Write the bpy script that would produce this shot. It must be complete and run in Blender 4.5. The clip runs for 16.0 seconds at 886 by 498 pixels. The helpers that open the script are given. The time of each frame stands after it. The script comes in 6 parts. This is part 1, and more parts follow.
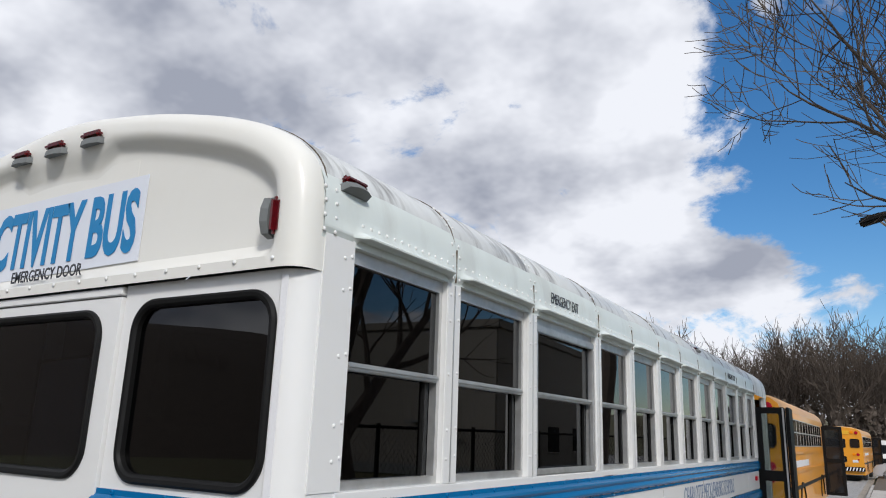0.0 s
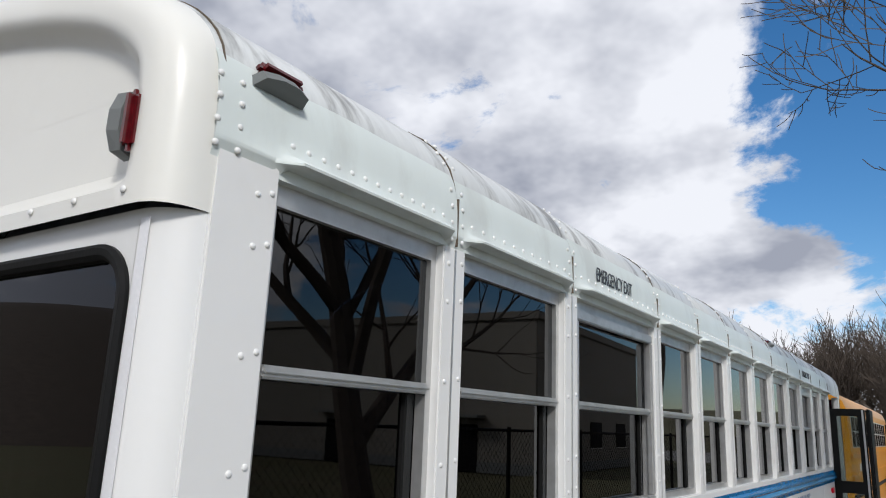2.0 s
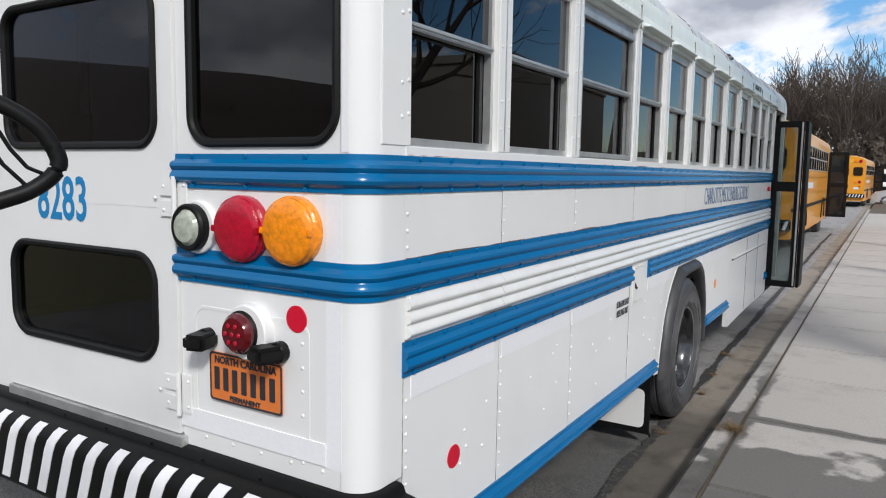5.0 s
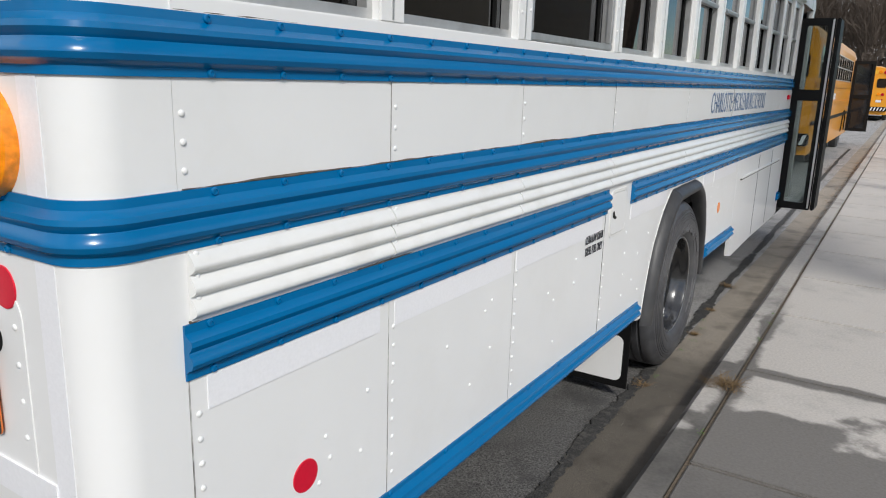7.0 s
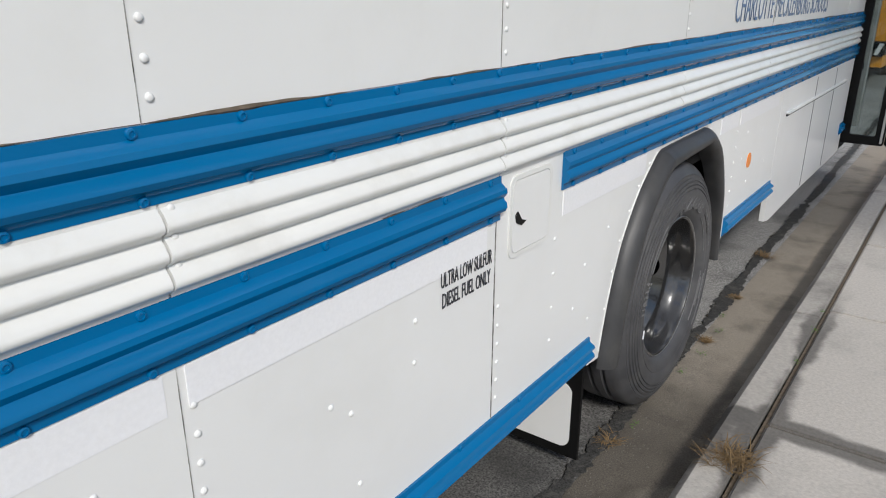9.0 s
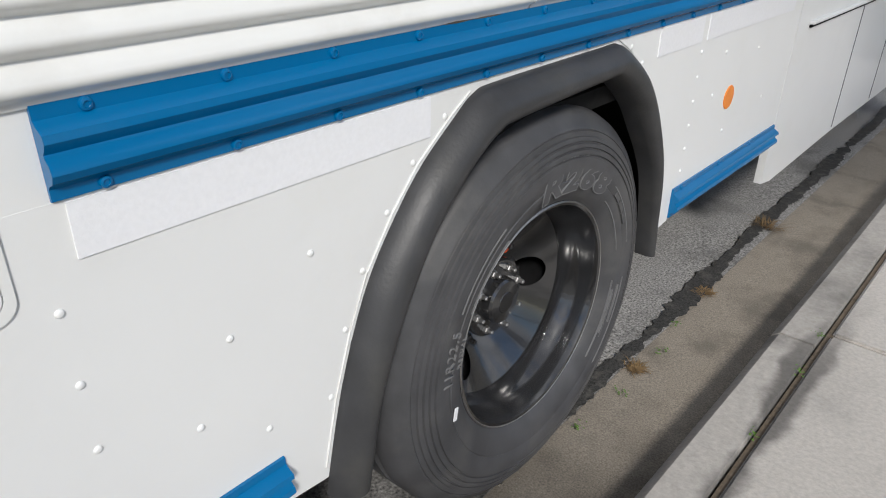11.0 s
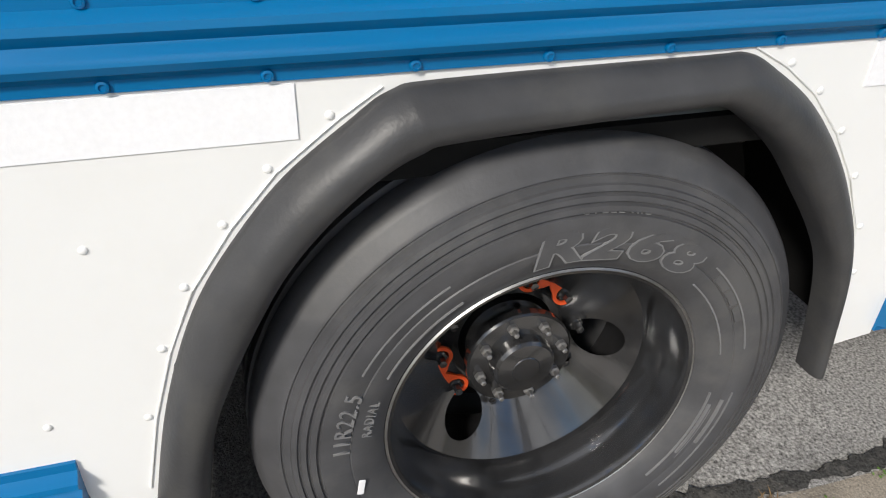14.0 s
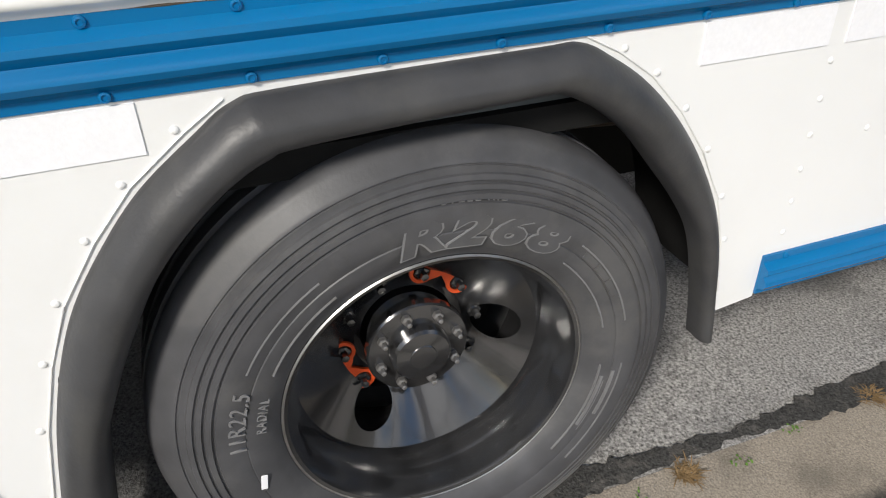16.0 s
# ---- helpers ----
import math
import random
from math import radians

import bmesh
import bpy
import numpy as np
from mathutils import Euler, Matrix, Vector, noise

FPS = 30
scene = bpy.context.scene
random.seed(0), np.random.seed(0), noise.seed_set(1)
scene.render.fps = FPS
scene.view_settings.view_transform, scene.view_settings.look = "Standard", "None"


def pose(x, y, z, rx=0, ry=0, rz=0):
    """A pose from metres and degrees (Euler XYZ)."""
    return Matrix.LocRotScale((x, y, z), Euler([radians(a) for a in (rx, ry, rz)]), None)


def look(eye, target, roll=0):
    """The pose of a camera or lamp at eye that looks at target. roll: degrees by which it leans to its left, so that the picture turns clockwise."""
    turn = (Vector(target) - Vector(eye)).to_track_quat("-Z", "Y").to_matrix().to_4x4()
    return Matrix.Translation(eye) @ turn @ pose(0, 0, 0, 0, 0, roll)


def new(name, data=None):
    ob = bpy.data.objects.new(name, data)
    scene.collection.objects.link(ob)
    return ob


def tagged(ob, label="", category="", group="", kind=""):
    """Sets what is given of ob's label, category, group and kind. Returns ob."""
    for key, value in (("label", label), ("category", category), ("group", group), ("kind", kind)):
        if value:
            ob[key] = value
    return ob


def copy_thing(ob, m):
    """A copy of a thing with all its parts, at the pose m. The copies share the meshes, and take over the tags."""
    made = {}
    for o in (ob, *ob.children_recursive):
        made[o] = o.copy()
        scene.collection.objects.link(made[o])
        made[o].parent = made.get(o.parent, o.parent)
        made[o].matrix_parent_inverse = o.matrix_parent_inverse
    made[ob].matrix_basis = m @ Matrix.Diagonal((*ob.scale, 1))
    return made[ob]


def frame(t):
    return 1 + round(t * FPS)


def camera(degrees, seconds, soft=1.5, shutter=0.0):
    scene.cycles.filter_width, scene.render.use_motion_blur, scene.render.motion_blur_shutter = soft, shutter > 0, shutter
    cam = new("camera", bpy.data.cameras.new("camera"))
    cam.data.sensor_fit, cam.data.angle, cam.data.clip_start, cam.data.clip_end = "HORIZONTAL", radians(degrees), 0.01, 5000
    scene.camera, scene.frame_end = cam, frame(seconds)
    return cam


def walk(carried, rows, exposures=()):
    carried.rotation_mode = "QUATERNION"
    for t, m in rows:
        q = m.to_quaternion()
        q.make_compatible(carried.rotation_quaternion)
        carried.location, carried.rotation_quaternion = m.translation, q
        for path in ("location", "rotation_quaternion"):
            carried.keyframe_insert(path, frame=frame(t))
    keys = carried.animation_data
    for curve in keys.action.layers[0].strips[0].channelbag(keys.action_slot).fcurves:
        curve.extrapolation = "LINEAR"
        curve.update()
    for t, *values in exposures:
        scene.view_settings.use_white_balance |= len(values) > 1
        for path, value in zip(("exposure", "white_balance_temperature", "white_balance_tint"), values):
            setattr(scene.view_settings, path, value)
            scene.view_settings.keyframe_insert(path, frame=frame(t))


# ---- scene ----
cam = camera(63.3, 16.0, soft=1.1)
PATH = [
    (0, (1.376, -1.503, 2.114), (0.364, 0.151, 2.607), 2.0),
    (0.5, (1.380, -1.507, 2.099), (0.399, 0.160, 2.608), -0.5),
    (1, (1.052, -0.780, 2.230), (-0.021, 0.826, 2.740), 1.8),
    (1.5, (1.035, -0.690, 2.212), (-0.078, 0.898, 2.700), 2.4),
    (2, (1.020, -0.685, 2.220), (-0.088, 0.914, 2.690), 2.4),
    (2.5, (0.995, -0.680, 2.240), (-0.126, 0.911, 2.711), 2.3),
    (3, (1.204, -1.226, 2.095), (0.160, 0.412, 2.571), -0.2),
    (3.5, (1.283, -1.509, 2.048), (0.260, 0.157, 2.468), -0.7),
    (4, (1.283, -1.538, 2.011), (0.233, 0.142, 2.284), 0.1),
    (4.5, (1.255, -1.542, 1.927), (0.196, 0.154, 1.938), 0.4),
    (5, (1.245, -1.603, 1.859), (0.202, 0.090, 1.645), 0.9),
    (7.5, (1.049, -0.243, 1.803), (-0.011, 1.379, 1.308), 2.4),
    (8, (0.983, 0.166, 1.809), (-0.147, 1.724, 1.268), 2.1),
    (8.5, (0.902, 0.579, 1.796), (-0.264, 2.089, 1.195), 1.3),
    (9, (0.909, 1.043, 1.765), (-0.205, 2.558, 1.083), 0.1),
    (11.5, (0.799, 2.851, 1.518), (-0.401, 4.089, 0.505), 3.2),
    (12, (0.77, 3.092, 1.492), (-0.557, 4.139, 0.423), 4.2),
    (12.5, (0.759, 3.303, 1.499), (-0.685, 4.117, 0.38), 4.2),
    (13, (0.867, 3.414, 1.519), (-0.656, 4.033, 0.38), 3.4),
    (13.5, (0.871, 3.428, 1.531), (-0.706, 3.959, 0.421), 2.3),
    (14, (0.872, 3.426, 1.534), (-0.727, 3.93, 0.444), 1.9),
    (14.5, (0.876, 3.43, 1.528), (-0.728, 3.933, 0.445), 1.7),
    (15, (0.895, 3.45, 1.52), (-0.708, 3.955, 0.436), 1.3),
    (15.5, (0.968, 3.511, 1.523), (-0.636, 4.023, 0.443), 0.1),
    (16, (0.98, 3.575, 1.56), (-0.598, 4.139, 0.469), -1.4),
]
walk(cam, [(t, look(eye, target, roll)) for t, eye, target, roll in PATH],
     exposures=[(0, -0.18, 6250, 10), (4, -0.16, 6250, 10), (5, -0.02, 6250, 10), (7.5, 0.04, 6350, 9), (9, 0.04, 6350, 9), (11.5, 0.12, 6350, 9), (12.2, 0.28, 6400, 9), (13, 0.42, 6500, 9), (16, 0.46, 6600, 9)])

# ---------------------------------------------------------------- world and sun
SUN_EL, SUN_AZ = radians(37), radians(134)      # azimuth clockwise from +y


def make_world():
    world = bpy.data.worlds.new("sky")
    scene.world = world
    world.use_nodes = True
    nt = world.node_tree
    nt.nodes.clear()
    N = nt.nodes.new
    link = nt.links.new
    sky = N("ShaderNodeTexSky")
    sky.sky_type = "NISHITA"
    sky.sun_disc = False
    sky.sun_elevation, sky.sun_rotation = SUN_EL, SUN_AZ
    sky.air_density, sky.dust_density, sky.ozone_density = 1.0, 0.4, 2.5
    co = N("ShaderNodeTexCoord")
    sep = N("ShaderNodeSeparateXYZ")
    link(co.outputs["Generated"], sep.inputs[0])
    # clouds lie on a flat layer: direction divided by height
    add = N("ShaderNodeMath")
    add.operation = "ADD"
    add.inputs[1].default_value = 0.45
    link(sep.outputs["Z"], add.inputs[0])
    mx = N("ShaderNodeMath")
    mx.operation = "MAXIMUM"
    mx.inputs[1].default_value = 0.05
    link(add.outputs[0], mx.inputs[0])
    div = N("ShaderNodeVectorMath")
    div.operation = "DIVIDE"
    comb = N("ShaderNodeCombineXYZ")
    for k in range(3):
        link(mx.outputs[0], comb.inputs[k])
    link(co.outputs["Generated"], div.inputs[0])
    link(comb.outputs[0], div.inputs[1])
    mp = N("ShaderNodeMapping")
    mp.inputs["Location"].default_value = CLOUD_SHIFT
    link(div.outputs[0], mp.inputs[0])
    n1 = N("ShaderNodeTexNoise")
    n1.inputs["Scale"].default_value, n1.inputs["Detail"].default_value = 3.1, 10
    n1.inputs["Roughness"].default_value, n1.inputs["Distortion"].default_value = 0.63, 0.3
    link(mp.outputs[0], n1.inputs["Vector"])
    # the cloud thins out towards the road's far end on the right
    drift = N("ShaderNodeVectorMath")
    drift.operation = "DOT_PRODUCT"
    link(co.outputs["Generated"], drift.inputs[0])
    drift.inputs[1].default_value = CLOUD_DRIFT
    thick = N("ShaderNodeMath")
    thick.operation = "ADD"
    link(n1.outputs["Fac"], thick.inputs[0])
    link(drift.outputs["Value"], thick.inputs[1])
    # clear gaps between the clouds
    last = thick.outputs[0]
    for way, wide, depth in CLOUD_GAPS:
        near = N("ShaderNodeVectorMath")
        near.operation = "DOT_PRODUCT"
        link(co.outputs["Generated"], near.inputs[0])
        near.inputs[1].default_value = Vector(way).normalized()
        gap = N("ShaderNodeMapRange")
        gap.interpolation_type = "SMOOTHSTEP"
        gap.inputs["From Min"].default_value, gap.inputs["From Max"].default_value = math.cos(radians(wide)), 1.0
        gap.inputs["To Max"].default_value = depth
        link(near.outputs["Value"], gap.inputs["Value"])
        less = N("ShaderNodeMath")
        less.operation = "SUBTRACT"
        link(last, less.inputs[0])
        link(gap.outputs["Result"], less.inputs[1])
        last = less.outputs[0]
    cover = N("ShaderNodeMapRange")
    cover.interpolation_type = "SMOOTHSTEP"
    cover.inputs["From Min"].default_value, cover.inputs["From Max"].default_value = 0.37, 0.47
    link(last, cover.inputs["Value"])
    n2 = N("ShaderNodeTexNoise")
    n2.inputs["Scale"].default_value, n2.inputs["Detail"].default_value = 2.6, 5
    n2.inputs["Roughness"].default_value = 0.55
    link(mp.outputs[0], n2.inputs["Vector"])
    ramp = N("ShaderNodeValToRGB")
    el = ramp.color_ramp.elements
    el[0].position, el[0].color = 0.385, (0.40, 0.42, 0.49, 1)
    el[1].position, el[1].color = 0.58, (1.0, 1.0, 1.03, 1)
    link(n2.outputs["Fac"], ramp.inputs["Fac"])
    bright = N("ShaderNodeVectorMath")
    bright.operation = "SCALE"
    bright.inputs["Scale"].default_value = CLOUD_LIGHT
    link(ramp.outputs["Color"], bright.inputs[0])
    mix = N("ShaderNodeMix")
    mix.data_type = "RGBA"
    link(cover.outputs["Result"], mix.inputs["Factor"])
    deep = N("ShaderNodeHueSaturation")
    deep.inputs["Saturation"].default_value, deep.inputs["Value"].default_value = 1.3, 1.15
    link(sky.outputs["Color"], deep.inputs["Color"])
    link(deep.outputs["Color"], mix.inputs["A"])
    link(bright.outputs[0], mix.inputs["B"])
    bg = N("ShaderNodeBackground")
    bg.inputs["Strength"].default_value = SKY_STRENGTH
    link(mix.outputs["Result"], bg.inputs["Color"])
    out = N("ShaderNodeOutputWorld")
    link(bg.outputs[0], out.inputs["Surface"])


CLOUD_SHIFT = (0.3, 0.15, 0.0)
CLOUD_DRIFT = (-0.05, 0.0, 0.02)
CLOUD_GAPS = [((0.17, 0.97, 0.12), 13, 0.17), ((-0.055, 0.925, 0.376), 12.5, 0.22), ((-0.175, 0.839, 0.515), 6, 0.12), ((0.001, 0.982, 0.190), 7, 0.16), ((0.42, 0.88, 0.20), 24, 0.17)]
CLOUD_LIGHT = 8.5
SKY_STRENGTH = 0.12
make_world()
sun = new("sun", bpy.data.lights.new("sun", "SUN"))
sun.data.energy, sun.data.angle, sun.data.color = 2.9, radians(9), (1.0, 0.95, 0.88)
sun.matrix_world = look((math.sin(SUN_AZ) * math.cos(SUN_EL) * 30, math.cos(SUN_AZ) * math.cos(SUN_EL) * 30, math.sin(SUN_EL) * 30), (0, 0, 0))


# ---------------------------------------------------------------- materials
def material(name, color, rough=0.5, metal=0.0, coat=0.0, spread=0.0, scale=8.0, stain=None, stain_scale=1.5, stain_amount=0.0,
             bump=0.0, bump_scale=60.0, transmission=0.0, ior=1.45, per_object=0.0, sheen=0.5, rough_spread=0.0, emit=0.0, stretch=(1, 1, 1), damp_shade=0.0):
    """A painted, cast or mineral surface: fine grain, broad stains, small relief."""
    m = bpy.data.materials.new(name)
    m.use_nodes = True
    nt = m.node_tree
    b = nt.nodes["Principled BSDF"]
    N, link = nt.nodes.new, nt.links.new
    b.inputs["Base Color"].default_value = (*color, 1)
    b.inputs["Roughness"].default_value, b.inputs["Metallic"].default_value = rough, metal
    b.inputs["Coat Weight"].default_value, b.inputs["Coat Roughness"].default_value = coat, 0.06
    b.inputs["Transmission Weight"].default_value, b.inputs["IOR"].default_value = transmission, ior
    b.inputs["Specular IOR Level"].default_value = sheen
    if emit:
        b.inputs["Emission Color"].default_value, b.inputs["Emission Strength"].default_value = (*color, 1), emit
    co = N("ShaderNodeTexCoord")
    mp = N("ShaderNodeMapping")
    mp.inputs["Scale"].default_value = stretch
    link(co.outputs["Object"], mp.inputs[0])
    if spread or stain_amount or per_object:
        fine = N("ShaderNodeTexNoise")
        fine.inputs["Scale"].default_value, fine.inputs["Detail"].default_value = scale, 6
        link(mp.outputs[0], fine.inputs["Vector"])
        val = N("ShaderNodeMapRange")
        val.inputs["From Min"].default_value, val.inputs["From Max"].default_value = 0.25, 0.75
        val.inputs["To Min"].default_value, val.inputs["To Max"].default_value = 1 - spread, 1 + spread
        link(fine.outputs["Fac"], val.inputs["Value"])
        hsv = N("ShaderNodeHueSaturation")
        hsv.inputs["Color"].default_value = (*color, 1)
        if per_object:
            info = N("ShaderNodeObjectInfo")
            rnd = N("ShaderNodeMapRange")
            rnd.inputs["To Min"].default_value, rnd.inputs["To Max"].default_value = 1 - per_object, 1 + per_object
            link(info.outputs["Random"], rnd.inputs["Value"])
            mul = N("ShaderNodeMath")
            mul.operation = "MULTIPLY"
            link(val.outputs[0], mul.inputs[0])
            link(rnd.outputs[0], mul.inputs[1])
            link(mul.outputs[0], hsv.inputs["Value"])
        else:
            link(val.outputs[0], hsv.inputs["Value"])
        last = hsv.outputs["Color"]
        if stain_amount:
            broad = N("ShaderNodeTexNoise")
            broad.inputs["Scale"].default_value, broad.inputs["Detail"].default_value = stain_scale, 8
            broad.inputs["Roughness"].default_value = 0.62
            link(mp.outputs[0], broad.inputs["Vector"])
            cut = N("ShaderNodeMapRange")
            cut.interpolation_type = "SMOOTHSTEP"
            cut.inputs["From Min"].default_value, cut.inputs["From Max"].default_value = 0.48, 0.68
            cut.inputs["To Max"].default_value = stain_amount
            link(broad.outputs["Fac"], cut.inputs["Value"])
            mix = N("ShaderNodeMix")
            mix.data_type = "RGBA"
            link(cut.outputs[0], mix.inputs["Factor"])
            link(last, mix.inputs["A"])
            mix.inputs["B"].default_value = (*(stain or color), 1)
            last = mix.outputs["Result"]
            if rough_spread:
                rr = N("ShaderNodeMapRange")
                rr.inputs["To Min"].default_value, rr.inputs["To Max"].default_value = rough, min(1, rough + rough_spread)
                link(broad.outputs["Fac"], rr.inputs["Value"])
                link(rr.outputs[0], b.inputs["Roughness"])
        if damp_shade:
            last = damp_shade_patch(nt, last, damp_shade)
        link(last, b.inputs["Base Color"])
    if bump:
        grain = N("ShaderNodeTexNoise")
        grain.inputs["Scale"].default_value, grain.inputs["Detail"].default_value = bump_scale, 4
        link(mp.outputs[0], grain.inputs["Vector"])
        bp = N("ShaderNodeBump")
        bp.inputs["Strength"].default_value, bp.inputs["Distance"].default_value = bump, 0.004
        link(grain.outputs["Fac"], bp.inputs["Height"])
        link(bp.outputs[0], b.inputs["Normal"])
    return m


def damp_shade_patch(nt, color, amount):
    """Water that has run over the concrete: a broad patch with a ragged edge, and rims along two joints. Gutter and
    road beside the bus are darkened too, with its shade painted in.
    """
    N, link = nt.nodes.new, nt.links.new

    def math_node(op, a, b=None, c=None):
        n = N("ShaderNodeMath")
        n.operation = op
        for k, v in enumerate((a, b, c)):
            if v is None:
                continue
            if isinstance(v, (int, float)):
                n.inputs[k].default_value = v
            else:
                link(v, n.inputs[k])
        return n.outputs[0]

    def soft(v, lo, hi):
        n = N("ShaderNodeMapRange")
        n.interpolation_type = "SMOOTHSTEP"
        n.inputs["From Min"].default_value, n.inputs["From Max"].default_value = lo, hi
        n.inputs["To Min"].default_value, n.inputs["To Max"].default_value = 1.0, 0.0
        link(v, n.inputs["Value"])
        return n.outputs[0]

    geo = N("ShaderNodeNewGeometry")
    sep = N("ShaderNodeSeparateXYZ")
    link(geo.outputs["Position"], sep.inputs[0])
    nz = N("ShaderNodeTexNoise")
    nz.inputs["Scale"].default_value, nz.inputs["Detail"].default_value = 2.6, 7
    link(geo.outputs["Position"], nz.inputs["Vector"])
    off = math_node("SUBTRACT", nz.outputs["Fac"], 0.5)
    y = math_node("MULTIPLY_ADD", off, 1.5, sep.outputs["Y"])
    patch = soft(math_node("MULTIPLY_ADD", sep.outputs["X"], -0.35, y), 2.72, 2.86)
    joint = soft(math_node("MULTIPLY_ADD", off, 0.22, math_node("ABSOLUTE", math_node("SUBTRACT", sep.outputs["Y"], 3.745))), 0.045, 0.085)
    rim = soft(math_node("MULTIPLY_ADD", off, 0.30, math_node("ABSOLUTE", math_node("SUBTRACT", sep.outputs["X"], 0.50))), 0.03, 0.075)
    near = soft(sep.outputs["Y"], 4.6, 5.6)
    # gutter and road up to about y = 4: moisture plus painted bus shade
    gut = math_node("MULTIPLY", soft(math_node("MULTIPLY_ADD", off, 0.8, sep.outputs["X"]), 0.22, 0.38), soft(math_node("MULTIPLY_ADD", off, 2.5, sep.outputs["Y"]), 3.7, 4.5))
    wet_shade = math_node("MAXIMUM", math_node("MAXIMUM", patch, joint), math_node("MAXIMUM", math_node("MULTIPLY", rim, near), gut))
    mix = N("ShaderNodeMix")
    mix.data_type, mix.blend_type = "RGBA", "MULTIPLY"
    link(math_node("MULTIPLY", wet_shade, amount), mix.inputs["Factor"])
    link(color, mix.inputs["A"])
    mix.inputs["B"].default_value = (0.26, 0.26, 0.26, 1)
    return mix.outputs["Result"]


WHITE = material("white bus paint", (0.80, 0.80, 0.79), 0.38, coat=0.3, spread=0.015, scale=3, stain=(0.62, 0.60, 0.54), stain_scale=2.2, stain_amount=0.12, bump=0.03, bump_scale=5)
CAP = material("cream white cap paint", (0.80, 0.79, 0.74), 0.34, coat=0.3, spread=0.015, scale=3, stain=(0.6, 0.57, 0.48), stain_scale=1.5, stain_amount=0.15)
RIM_WHITE = material("white rail paint", (0.78, 0.78, 0.76), 0.35, coat=0.3, spread=0.02, scale=6, stain=(0.45, 0.42, 0.36), stain_scale=5, stain_amount=0.18)
OLDROOF = material("streaked old roof paint", (0.62, 0.64, 0.64), 0.36, coat=0.2, spread=0.06, scale=9, stain=(0.17, 0.17, 0.165), stain_scale=1.9, stain_amount=0.85, rough_spread=0.35, stretch=(1.2, 4.5, 1.0))
ROOF = material("pale mint eave paint", (0.70, 0.755, 0.735), 0.4, coat=0.15, spread=0.03, scale=5, stain=(0.46, 0.47, 0.45), stain_scale=3.0, stain_amount=0.35, rough_spread=0.2, stretch=(1.0, 1.6, 0.5), bump=0.03, bump_scale=6)
BLUE = material("blue gloss paint", (0.0, 0.128, 0.325), 0.22, coat=0.10, sheen=0.4, spread=0.03, scale=12, stain=(0.0, 0.14, 0.34), stain_scale=3, stain_amount=0.3, bump=0.05, bump_scale=9, stretch=(1, 0.25, 1))
BLUE_INK = material("blue lettering film", (0.01, 0.21, 0.48), 0.5, spread=0.04, scale=20)
INK = material("dark lettering film", (0.03, 0.032, 0.04), 0.55, spread=0.1, scale=30)
GREY_INK = material("slate blue lettering film", (0.13, 0.20, 0.33), 0.55, spread=0.1, scale=30)
SIGN = material("pale sign film", (0.74, 0.77, 0.84), 0.42, spread=0.02, scale=8)
ALU = material("brushed aluminium", (0.62, 0.62, 0.61), 0.42, metal=0.75, spread=0.08, scale=25, stain=(0.35, 0.34, 0.33), stain_scale=4, stain_amount=0.4)
RUBBER = material("black gasket rubber", (0.006, 0.006, 0.006), 0.5, sheen=0.25, spread=0.2, scale=20, bump=0.1, bump_scale=90)
FENDER = material("black moulded rubber", (0.046, 0.046, 0.048), 0.30, sheen=0.45, spread=0.25, scale=9, stain=(0.07, 0.068, 0.064), stain_scale=7, stain_amount=0.5, bump=0.12, bump_scale=140, rough_spread=0.3)
TYRE = material("tyre rubber", (0.066, 0.066, 0.070), 0.34, sheen=0.42, spread=0.2, scale=14, stain=(0.11, 0.107, 0.104), stain_scale=6, stain_amount=0.5, bump=0.07, bump_scale=160, rough_spread=0.25)
# same rubber as the tyre, paler to paint the light on raised edges
TYRE_LIT_EDGE = material("tyre rubber with painted edge light", (0.17, 0.17, 0.173), 0.34, spread=0.15, scale=20)
RIM = material("black enamelled steel", (0.020, 0.020, 0.021), 0.10, ior=1.7, coat=0.8, spread=0.25, scale=10, stain=(0.004, 0.004, 0.004), stain_scale=11, stain_amount=0.6, rough_spread=0.16, bump=0.03, bump_scale=40)
RUST = material("rusty brown steel", (0.20, 0.115, 0.045), 0.6, spread=0.3, scale=14, stain=(0.07, 0.04, 0.02), stain_scale=6, stain_amount=0.6, bump=0.2, bump_scale=80)
DARK = material("dark underbody", (0.008, 0.008, 0.008), 0.8, sheen=0.2, spread=0.3, scale=10, bump=0.3, bump_scale=40)
BLACK = material("black bumper paint", (0.005, 0.005, 0.005), 0.45, sheen=0.2, coat=0.0, spread=0.2, scale=10, bump=0.05, bump_scale=30)
STRIPE = material("white stripe film", (0.78, 0.78, 0.80), 0.4, spread=0.03, scale=12, stain=(0.4, 0.4, 0.4), stain_scale=6, stain_amount=0.25)
TAPE = material("reflective white tape", (0.86, 0.86, 0.88), 0.3, metal=0.0, spread=0.03, scale=120, coat=0.4, bump=0.08, bump_scale=220)
GLASS = material("tinted window glass", (0.015, 0.017, 0.024), 0.0, transmission=1.0, ior=1.55)
GLASS_LIGHT = material("lightly tinted glass", (0.13, 0.15, 0.18), 0.0, transmission=1.0, ior=1.5)
CLEAR = material("clear door glass", (0.34, 0.40, 0.39), 0.0, transmission=1.0, ior=1.45)
LAMP_RED = material("red lamp lens", (0.42, 0.002, 0.022), 0.22, coat=0.3, spread=0.25, scale=60, bump=0.25, bump_scale=140)
LAMP_DARK = material("dark red diode lens", (0.10, 0.003, 0.006), 0.15, coat=0.3, spread=0.3, scale=60)
